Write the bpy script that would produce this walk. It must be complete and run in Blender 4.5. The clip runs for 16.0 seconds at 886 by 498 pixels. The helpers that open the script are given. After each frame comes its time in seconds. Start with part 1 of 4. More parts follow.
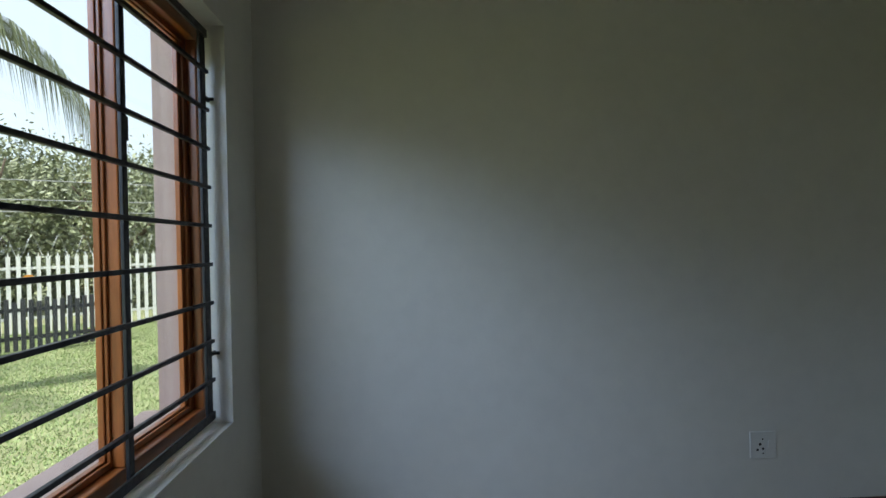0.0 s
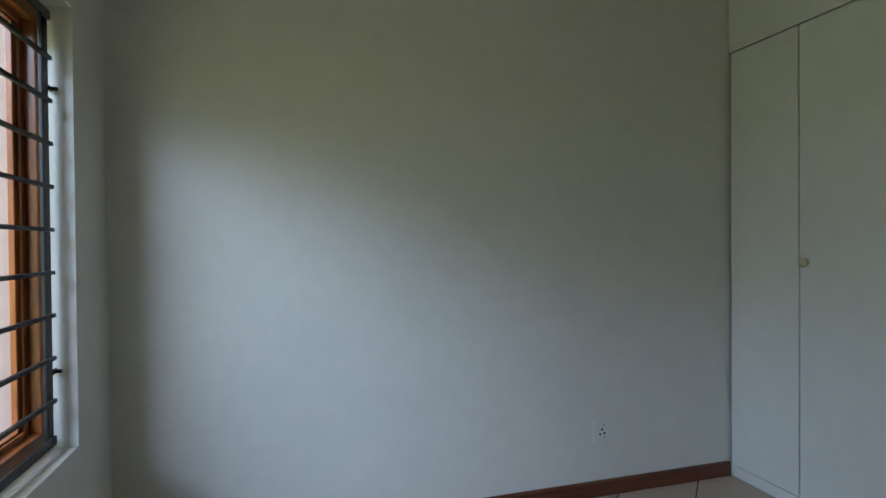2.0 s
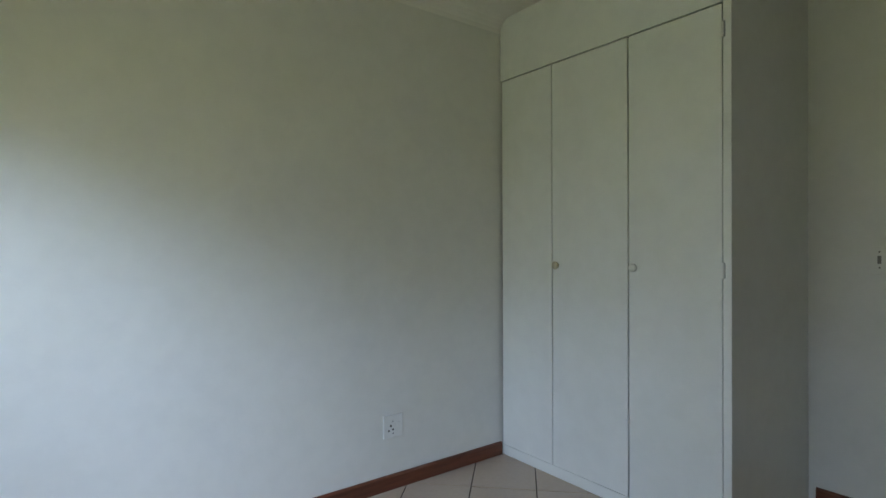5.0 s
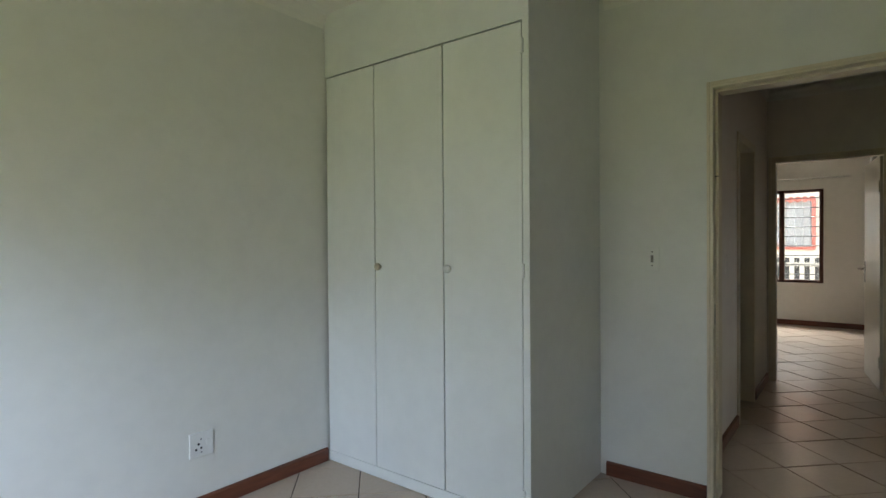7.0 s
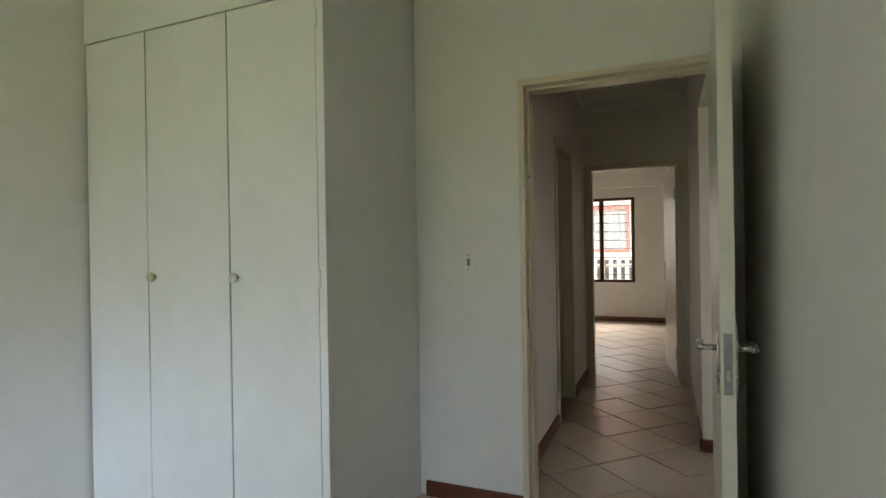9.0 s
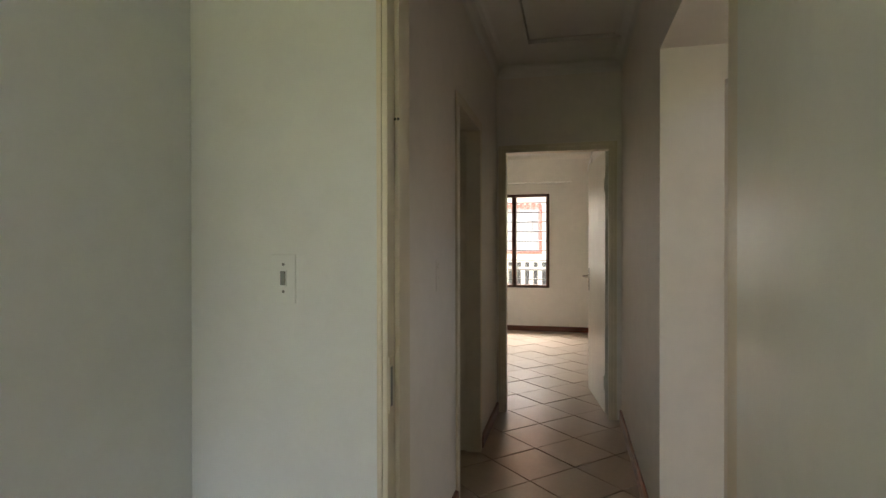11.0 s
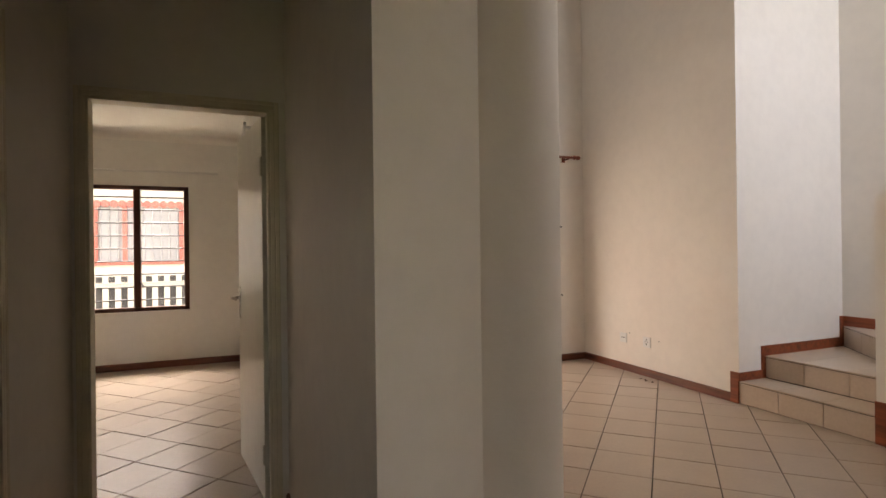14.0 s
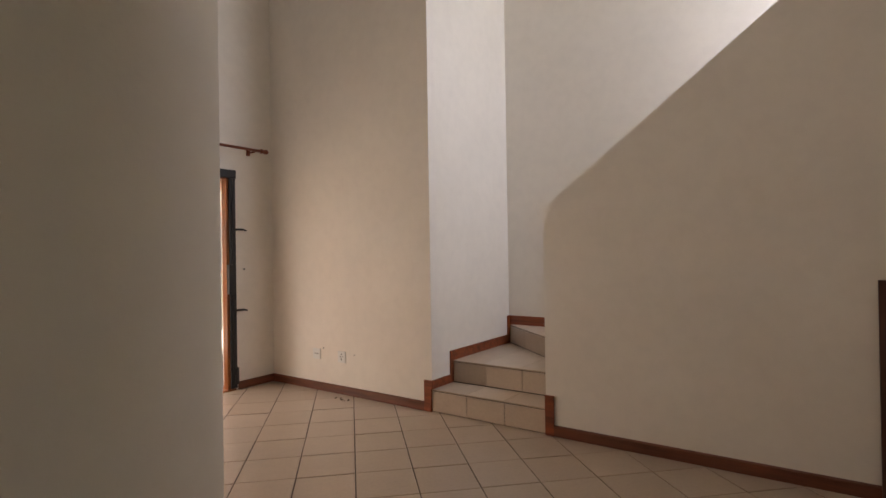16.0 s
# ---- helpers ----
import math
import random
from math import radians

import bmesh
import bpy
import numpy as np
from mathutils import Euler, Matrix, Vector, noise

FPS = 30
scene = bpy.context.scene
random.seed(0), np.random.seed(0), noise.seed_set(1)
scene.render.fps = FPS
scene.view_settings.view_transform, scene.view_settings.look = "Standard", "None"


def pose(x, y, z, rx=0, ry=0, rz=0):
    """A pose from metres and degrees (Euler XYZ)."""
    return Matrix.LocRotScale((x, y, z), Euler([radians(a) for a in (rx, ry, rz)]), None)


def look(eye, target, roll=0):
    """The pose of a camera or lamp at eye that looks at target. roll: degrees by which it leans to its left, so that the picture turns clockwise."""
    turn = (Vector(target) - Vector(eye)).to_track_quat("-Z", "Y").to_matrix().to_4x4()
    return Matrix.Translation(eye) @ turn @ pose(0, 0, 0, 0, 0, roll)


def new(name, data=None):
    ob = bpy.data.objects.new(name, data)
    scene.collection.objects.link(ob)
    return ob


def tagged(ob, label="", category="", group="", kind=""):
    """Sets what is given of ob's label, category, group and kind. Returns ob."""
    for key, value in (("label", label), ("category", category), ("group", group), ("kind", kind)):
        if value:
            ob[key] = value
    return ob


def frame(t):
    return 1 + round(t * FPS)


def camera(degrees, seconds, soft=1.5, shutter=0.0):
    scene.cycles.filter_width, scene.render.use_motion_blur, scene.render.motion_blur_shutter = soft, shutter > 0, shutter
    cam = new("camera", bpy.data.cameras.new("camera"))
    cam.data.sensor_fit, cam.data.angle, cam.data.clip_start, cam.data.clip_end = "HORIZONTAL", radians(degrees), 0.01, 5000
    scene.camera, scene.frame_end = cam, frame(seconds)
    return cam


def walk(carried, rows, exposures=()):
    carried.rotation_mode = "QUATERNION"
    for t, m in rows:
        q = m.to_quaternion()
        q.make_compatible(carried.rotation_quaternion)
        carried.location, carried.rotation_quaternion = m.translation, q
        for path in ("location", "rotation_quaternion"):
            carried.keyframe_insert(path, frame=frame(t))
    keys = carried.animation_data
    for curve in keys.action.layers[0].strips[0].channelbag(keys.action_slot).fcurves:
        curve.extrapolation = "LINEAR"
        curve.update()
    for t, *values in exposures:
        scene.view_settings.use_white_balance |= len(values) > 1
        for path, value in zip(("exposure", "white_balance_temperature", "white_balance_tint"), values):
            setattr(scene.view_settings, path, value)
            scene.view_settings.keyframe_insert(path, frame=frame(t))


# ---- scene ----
cam = camera(79.5, 16.0)
PATH = [
    (0, (0.325, 0.454, 1.24), (0.416, 2.452, 1.226), -1.2),
    (0.5, (0.294, 0.442, 1.239), (0.522, 2.43, 1.232), -1.0),
    (1, (0.294, 0.433, 1.248), (0.636, 2.404, 1.235), -0.85),
    (1.5, (0.298, 0.415, 1.266), (0.752, 2.363, 1.247), -0.5),
    (2, (0.305, 0.401, 1.272), (0.867, 2.32, 1.251), -0.5),
    (2.5, (0.315, 0.396, 1.271), (0.986, 2.28, 1.255), -0.4),
    (3, (0.329, 0.385, 1.272), (1.103, 2.229, 1.258), -0.4),
    (3.5, (0.335, 0.367, 1.277), (1.212, 2.164, 1.259), -0.3),
    (6, (0.404, 0.29, 1.276), (1.803, 1.718, 1.268), -0.3),
    (6.5, (0.449, 0.255, 1.286), (1.938, 1.59, 1.272), -0.3),
    (7, (0.526, 0.221, 1.297), (2.101, 1.454, 1.274), -0.4),
    (7.5, (0.588, 0.207, 1.293), (2.257, 1.309, 1.269), -0.4),
    (8, (0.667, 0.2, 1.291), (2.418, 1.167, 1.28), -0.7),
    (8.5, (0.766, 0.17, 1.285), (2.566, 1.042, 1.273), -0.7),
    (9, (0.903, 0.169, 1.282), (2.748, 0.942, 1.276), -0.9),
    (9.2, (0.996, 0.178, 1.283), (2.86, 0.903, 1.274), -0.5),
    (11.3, (2.326, 0.372, 1.294), (4.287, 0.766, 1.287), -0.4),
    (11.5, (2.44, 0.39, 1.296), (4.411, 0.726, 1.293), -0.6),
    (12, (2.686, 0.44, 1.293), (4.678, 0.616, 1.291), -0.6),
    (12.5, (2.89, 0.46, 1.285), (4.885, 0.309, 1.287), -0.5),
    (13, (3.083, 0.404, 1.292), (5.039, -0.017, 1.29), -0.8),
    (13.5, (3.26, 0.336, 1.303), (5.177, -0.237, 1.3), -0.8),
    (14, (3.444, 0.27, 1.307), (5.294, -0.489, 1.309), -0.7),
    (14.5, (3.587, 0.185, 1.307), (5.325, -0.805, 1.308), -0.7),
    (15, (3.743, 0.060, 1.307), (5.332, -1.155, 1.315), -1.0),
    (15.5, (3.904, -0.078, 1.311), (5.296, -1.507, 1.319), -0.9),
    (16, (3.998, -0.151, 1.307), (5.149, -1.786, 1.319), -0.9),
]
EXPOSURES = [(0, 0.60, 6200, 7), (1, 1.06, 6150, 8), (2, 1.36, 6150, 8), (3.5, 1.66, 6200, 8), (6, 2.11, 6350, 9), (7, 2.30, 6450, 9), (9, 2.63, 6700, 11),
             (11.5, 2.97, 6950, 15), (12.5, 2.97, 7600, 22), (13.5, 2.80, 7550, 20), (14, 2.48, 7550, 20),
             (14.5, 2.27, 7600, 22), (16, 2.12, 7700, 22)]
walk(cam, [(t, look(eye, target, roll)) for t, eye, target, roll in PATH], EXPOSURES)


# ---------------------------------------------------------------- light
world = bpy.data.worlds.new("sky")
scene.world = world
world.use_nodes = True
wn = world.node_tree
sky = wn.nodes.new("ShaderNodeTexSky")
sky.sky_type, sky.sun_disc = "NISHITA", False
sky.sun_elevation, sky.sun_rotation = radians(73), radians(193)
sky.air_density, sky.dust_density = 1.0, 3.0
haze = wn.nodes.new("ShaderNodeMix")
haze.data_type = "RGBA"
haze.inputs[0].default_value = 0.6
haze.inputs[7].default_value = (6.2, 6.6, 6.8, 1)
wn.links.new(sky.outputs[0], haze.inputs[6])
wn.links.new(haze.outputs[2], wn.nodes["Background"].inputs[0])
wn.nodes["Background"].inputs[1].default_value = 0.15

sun_data = bpy.data.lights.new("sun", "SUN")
sun_data.energy, sun_data.angle, sun_data.color = 5.0, radians(0.6), (1.0, 0.95, 0.86)
sun = new("sun", sun_data)
sun.matrix_world = look((-0.6, -2.6, 9.0), (0, 0, 0))


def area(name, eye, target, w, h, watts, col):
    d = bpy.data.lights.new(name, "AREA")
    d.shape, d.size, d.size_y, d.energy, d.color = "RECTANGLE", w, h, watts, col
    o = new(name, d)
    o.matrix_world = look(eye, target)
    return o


# added area lamps at and outside the openings, standing in for more sky light
# large unseen panel outdoors, set to throw the bright patch on the north wall
area("sky_fill_west_window", (-3.3, -0.8, 3.65), (-0.36, 1.5, 1.35), 4.0, 1.5, 130, (0.565, 0.725, 1.03))
area("sky_fill_room_window", (11.7, 1.4, 3.1), (10.0, 1.4, 1.0), 2.0, 1.0, 92, (0.98, 0.97, 0.94))
area("sky_fill_patio_door", (9.15, -1.75, 1.15), (5.0, -1.0, 0.7), 0.8, 1.8, 5, (1.0, 0.95, 0.88))
# unseen landing window, assumed from the bright stair wall
area("sky_fill_landing_window", (2.72, -4.4, 3.8), (6.6, -4.5, 2.4), 0.9, 1.6, 15, (0.60, 0.76, 1.0))


# ---------------------------------------------------------------- materials
def shader(name, rough=0.6, metal=0.0):
    m = bpy.data.materials.new(name)
    m.use_nodes = True
    b = m.node_tree.nodes["Principled BSDF"]
    b.inputs["Roughness"].default_value = rough
    b.inputs["Metallic"].default_value = metal
    return m, m.node_tree.nodes, m.node_tree.links, b


def coords(n, l, stretch=(1, 1, 1), kind="Object"):
    tc = n.new("ShaderNodeTexCoord")
    mp = n.new("ShaderNodeMapping")
    mp.inputs["Scale"].default_value = stretch
    l.new(tc.outputs[kind], mp.inputs[0])
    return mp.outputs[0]


def noise_tex(n, l, vec, scale, detail=4, rough=0.55):
    t = n.new("ShaderNodeTexNoise")
    t.inputs["Scale"].default_value, t.inputs["Detail"].default_value, t.inputs["Roughness"].default_value = scale, detail, rough
    l.new(vec, t.inputs["Vector"])
    return t.outputs["Fac"]


def ramp(n, l, fac, stops):
    r = n.new("ShaderNodeValToRGB")
    while len(r.color_ramp.elements) < len(stops):
        r.color_ramp.elements.new(0.5)
    for e, (p, c) in zip(r.color_ramp.elements, stops):
        e.position, e.color = p, (*c, 1)
    l.new(fac, r.inputs[0])
    return r.outputs[0]


def mixed(n, l, a, b, fac, mode="MIX"):
    x = n.new("ShaderNodeMix")
    x.data_type, x.blend_type = "RGBA", mode
    for k, v in ((0, fac), (6, a), (7, b)):
        if hasattr(v, "links"):
            l.new(v, x.inputs[k])
        else:
            x.inputs[k].default_value = v if k == 0 else (*v, 1)
    return x.outputs[2]


def bump(n, l, b, height, strength, dist=0.01):
    k = n.new("ShaderNodeBump")
    k.inputs["Strength"].default_value, k.inputs["Distance"].default_value = strength, dist
    l.new(height, k.inputs["Height"])
    l.new(k.outputs[0], b.inputs["Normal"])


def shade(c, k):
    return tuple(v * k for v in c)


def paint(name, col, rough=0.6, mottle=0.06, grain=0.25, grain_scale=90):
    m, n, l, b = shader(name, rough)
    v = coords(n, l)
    big, small = noise_tex(n, l, v, 1.3, 5), noise_tex(n, l, v, 11, 4)
    c1 = ramp(n, l, big, [(0.3, shade(col, 1 - mottle)), (0.7, shade(col, 1 + mottle * 0.4))])
    c2 = ramp(n, l, small, [(0.35, (1 - mottle,) * 3), (0.6, (1, 1, 1))])
    l.new(mixed(n, l, c1, c2, 0.6, "MULTIPLY"), b.inputs["Base Color"])
    bump(n, l, b, noise_tex(n, l, v, grain_scale, 3), grain, 0.004)
    return m


def wood(name, col, rough=0.35, along=2, scale=1.0):
    m, n, l, b = shader(name, rough)
    st = [22 * scale] * 3
    st[along] = 1.6 * scale
    v = coords(n, l, st)
    g, fine = noise_tex(n, l, v, 1.0, 6, 0.6), noise_tex(n, l, v, 5.0, 3)
    c = ramp(n, l, g, [(0.3, shade(col, 0.5)), (0.5, col), (0.75, shade(col, 1.45))])
    f = ramp(n, l, fine, [(0.3, (0.7,) * 3), (0.6, (1, 1, 1))])
    l.new(mixed(n, l, c, f, 0.7, "MULTIPLY"), b.inputs["Base Color"])
    bump(n, l, b, fine, 0.15, 0.002)
    return m


def metal(name, col, rough, metallic=1.0):
    m, n, l, b = shader(name, rough, metallic)
    v = coords(n, l)
    c = ramp(n, l, noise_tex(n, l, v, 25, 4), [(0.35, shade(col, 0.75)), (0.65, col)])
    l.new(c, b.inputs["Base Color"])
    r = ramp(n, l, noise_tex(n, l, v, 60, 3), [(0.3, (rough * 0.8,) * 3), (0.7, (min(1, rough * 1.4),) * 3)])
    l.new(r, b.inputs["Roughness"])
    return m


def tile_clay(name, col):
    m, n, l, b = shader(name, 0.3)
    v = coords(n, l)
    info = n.new("ShaderNodeObjectInfo")
    off = n.new("ShaderNodeVectorMath")
    off.operation = "MULTIPLY_ADD"
    l.new(info.outputs["Random"], off.inputs[0])
    off.inputs[1].default_value = (37, 53, 0)
    l.new(v, off.inputs[2])
    a = noise_tex(n, l, off.outputs[0], 5, 6, 0.65)
    s = noise_tex(n, l, off.outputs[0], 45, 4)
    c = mixed(n, l, shade(col, 0.86), shade(col, 1.10), a)
    d = mixed(n, l, (0.84, 0.82, 0.80), (1.08, 1.08, 1.08), s)
    t = mixed(n, l, (0.94, 0.93, 0.91), (1.03, 1.02, 1.01), info.outputs["Random"])
    l.new(mixed(n, l, mixed(n, l, c, d, 0.8, "MULTIPLY"), t, 1.0, "MULTIPLY"), b.inputs["Base Color"])
    b.inputs["Roughness"].default_value = 0.30
    bump(n, l, b, s, 0.06, 0.003)
    return m


def leafy(name, dark, light, rough=0.55):
    m, n, l, b = shader(name, rough)
    g = n.new("ShaderNodeNewGeometry")
    l.new(ramp(n, l, g.outputs["Random Per Island"], [(0.0, dark), (0.6, light), (1.0, shade(light, 1.35))]), b.inputs["Base Color"])
    b.inputs["Subsurface Weight"].default_value = 0.0
    return m


def pane_glass(name):
    m = bpy.data.materials.new(name)
    m.use_nodes = True
    n, l = m.node_tree.nodes, m.node_tree.links
    n.clear()
    out, mx = n.new("ShaderNodeOutputMaterial"), n.new("ShaderNodeMixShader")
    tr, gl, lw = n.new("ShaderNodeBsdfTransparent"), n.new("ShaderNodeBsdfGlossy"), n.new("ShaderNodeLayerWeight")
    pw, ml = n.new("ShaderNodeMath"), n.new("ShaderNodeMath")
    pw.operation, ml.operation = "POWER", "MULTIPLY_ADD"
    pw.inputs[1].default_value, ml.inputs[1].default_value, ml.inputs[2].default_value = 4.0, 0.25, 0.02
    tr.inputs[0].default_value = (0.97, 0.985, 0.98, 1)
    gl.inputs["Roughness"].default_value = 0.02
    l.new(lw.outputs["Facing"], pw.inputs[0]), l.new(pw.outputs[0], ml.inputs[0]), l.new(ml.outputs[0], mx.inputs[0])
    l.new(tr.outputs[0], mx.inputs[1]), l.new(gl.outputs[0], mx.inputs[2])
    l.new(mx.outputs[0], out.inputs[0])
    return m


WHITE = paint("white_wall_paint", (0.80, 0.79, 0.74), 0.55, 0.05, 0.09, 70)
CREAM = paint("cream_wall_paint", (0.84, 0.78, 0.70), 0.55, 0.05, 0.09, 70)
CEIL = paint("ceiling_paint", (0.86, 0.84, 0.78), 0.8, 0.03, 0.15, 50)
FRAME = paint("cream_gloss_enamel", (0.77, 0.68, 0.52), 0.35, 0.10, 0.12, 40)
DOORP = paint("white_door_enamel", (0.74, 0.72, 0.62), 0.30, 0.06, 0.10, 40)
CUPB = paint("wardrobe_enamel", (0.80, 0.81, 0.78), 0.38, 0.05, 0.12, 45)
PLASTIC = paint("white_plastic", (0.78, 0.78, 0.75), 0.35, 0.02, 0.03, 60)
YELLOWED = paint("yellowed_plastic", (0.55, 0.50, 0.36), 0.3, 0.05, 0.03, 60)
# near-black colour that stands in for the shade in gaps and holes
DARK = paint("gap_hole_shade", (0.03, 0.028, 0.025), 0.8, 0.1, 0.1, 60)
GREYP = paint("grey_plastic", (0.22, 0.21, 0.19), 0.4, 0.05, 0.05, 60)
PINK = paint("pink_plaster", (0.52, 0.38, 0.33), 0.85, 0.10, 0.5, 60)
SKIRT_X = wood("dark_skirting_wood_x", (0.155, 0.048, 0.024), 0.35, 0)
SKIRT_Y = wood("dark_skirting_wood_y", (0.155, 0.048, 0.024), 0.35, 1)
STAIRSK = wood("red_stair_skirting", (0.26, 0.062, 0.022), 0.35, 0)
OAK = wood("varnished_meranti", (0.36, 0.115, 0.030), 0.28, 2)
OAKH = wood("varnished_meranti_rail", (0.36, 0.115, 0.030), 0.28, 1)
DKWOOD = wood("dark_window_wood", (0.085, 0.030, 0.018), 0.35, 2)
RODWOOD = wood("red_rod_wood", (0.24, 0.055, 0.025), 0.3, 1)
BLACK = metal("black_painted_steel", (0.018, 0.018, 0.020), 0.42, 0.0)
CHROME = metal("worn_chrome", (0.62, 0.61, 0.58), 0.24, 1.0)
STEEL = metal("lock_steel", (0.36, 0.36, 0.35), 0.38, 1.0)
WHITESTEEL = paint("white_palisade_paint", (0.78, 0.78, 0.74), 0.45, 0.08, 0.1, 40)
GALV = metal("galvanised_wire", (0.45, 0.45, 0.44), 0.45, 0.9)
TILE = tile_clay("beige_floor_tile", (0.50, 0.405, 0.32))
STEPTILE = tile_clay("beige_step_tile", (0.58, 0.47, 0.37))
GROUT = paint("brown_grout", (0.06, 0.042, 0.030), 0.9, 0.2, 0.4, 120)
GLASS = pane_glass("window_glass")
BARK = wood("bark", (0.16, 0.12, 0.09), 0.9, 2, 0.4)
LEAF = leafy("olive_leaves", (0.11, 0.13, 0.07), (0.24, 0.26, 0.15))
LEAF2 = leafy("dark_leaves", (0.075, 0.095, 0.05), (0.17, 0.19, 0.10))
PALM = leafy("palm_leaves", (0.06, 0.075, 0.03), (0.14, 0.16, 0.075))
BLADE = leafy("grass_blades", (0.125, 0.185, 0.06), (0.245, 0.31, 0.12), 0.7)
SOIL = paint("lawn_ground", (0.24, 0.25, 0.12), 0.95, 0.35, 0.8, 35)
PAVE = paint("pale_paving", (0.45, 0.42, 0.37), 0.85, 0.12, 0.4, 30)
HOUSEW = paint("neighbour_plaster", (0.60, 0.57, 0.51), 0.85, 0.08, 0.4, 30)
REDW = wood("red_window_wood", (0.40, 0.11, 0.085), 0.4, 2)
CURTAIN = paint("net_curtain", (0.30, 0.30, 0.31), 0.9, 0.12, 0.3, 30)
ORANGE = paint("orange_plastic", (0.75, 0.30, 0.03), 0.5, 0.1, 0.1, 30)
TERRA = paint("terracotta", (0.55, 0.22, 0.10), 0.8, 0.15, 0.4, 30)
SLATE = paint("dark_fence_paint", (0.035, 0.037, 0.042), 0.6, 0.2, 0.3, 40)


# ---------------------------------------------------------------- building helpers
def box(bm, a, b, bev=0.0):
    lo, hi = [min(p) for p in zip(a, b)], [max(p) for p in zip(a, b)]
    vs = [bm.verts.new((x, y, z)) for x in (lo[0], hi[0]) for y in (lo[1], hi[1]) for z in (lo[2], hi[2])]
    fs = [bm.faces.new([vs[i] for i in f]) for f in ((0, 1, 3, 2), (4, 6, 7, 5), (0, 4, 5, 1), (2, 3, 7, 6), (0, 2, 6, 4), (1, 5, 7, 3))]
    if bev:
        es = list({e for f in fs for e in f.edges})
        bmesh.ops.bevel(bm, geom=es, offset=bev, segments=2, affect="EDGES", profile=0.6)
    return bm


def bx(a, b, bev=0.0):
    return box(bmesh.new(), a, b, bev)


def tube(bm, p, q, r, seg=12, r2=None):
    p, q = Vector(p), Vector(q)
    d = q - p
    m = Matrix.Translation((p + q) / 2) @ d.to_track_quat("Z", "Y").to_matrix().to_4x4()
    bmesh.ops.create_cone(bm, cap_ends=True, segments=seg, radius1=r, radius2=r if r2 is None else r2, depth=d.length, matrix=m)
    return bm


def ball(bm, c, r, sc=(1, 1, 1), seg=14):
    bmesh.ops.create_uvsphere(bm, u_segments=seg, v_segments=seg // 2 + 2, radius=r, matrix=Matrix.Translation(c) @ Matrix.Diagonal((*sc, 1)))
    return bm


def lathe(bm, c, axis, prof, seg=20):
    """prof: (distance along axis, radius)."""
    q = Vector(axis).to_track_quat("Z", "Y").to_matrix().to_4x4()
    m = Matrix.Translation(c) @ q
    rings = [[bm.verts.new(m @ Vector((r * math.cos(6.28319 * k / seg), r * math.sin(6.28319 * k / seg), h))) for k in range(seg)] for h, r in prof]
    for a, b in zip(rings, rings[1:]):
        for k in range(seg):
            bm.faces.new((a[k], a[(k + 1) % seg], b[(k + 1) % seg], b[k]))
    bm.faces.new(rings[0][::-1]), bm.faces.new(rings[-1])
    return bm


def prism(bm, pts, axis, a, b):
    """pts: outline in the two other axes (in x, y, z order), extruded along axis from a to b."""
    def at(p, h):
        c = list(p)
        c.insert(axis, h)
        return bm.verts.new(c)
    v0, v1 = [at(p, a) for p in pts], [at(p, b) for p in pts]
    bm.faces.new(v0), bm.faces.new(v1[::-1])
    for k in range(len(pts)):
        j = (k + 1) % len(pts)
        bm.faces.new((v0[k], v1[k], v1[j], v0[j]))
    bmesh.ops.recalc_face_normals(bm, faces=bm.faces)
    return bm


def mesh_of(name, bm, material, smooth=False):
    me = bpy.data.meshes.new(name)
    bmesh.ops.recalc_face_normals(bm, faces=bm.faces)
    bm.to_mesh(me)
    bm.free()
    me.materials.append(material)
    if smooth:
        for p in me.polygons:
            p.use_smooth = len(p.vertices) == 4
    return me


def part(name, bm, material, parent, label="", smooth=False):
    o = new(name, mesh_of(name, bm, material, smooth))
    o.parent = parent
    if parent is not None:
        o.matrix_parent_inverse = parent.matrix_world.inverted()
    if label:
        tagged(o, label=label)
    return o


def setting(name, bm, material, label="", smooth=False):
    return tagged(new(name, mesh_of(name, bm, material, smooth)), label=label, kind="structure")


def thing(name, loc, label, category, group="", kind=""):
    o = new(name)
    o.empty_display_size = 0.1
    o.location = loc
    bpy.context.view_layer.update()
    return tagged(o, label, category, group, kind)


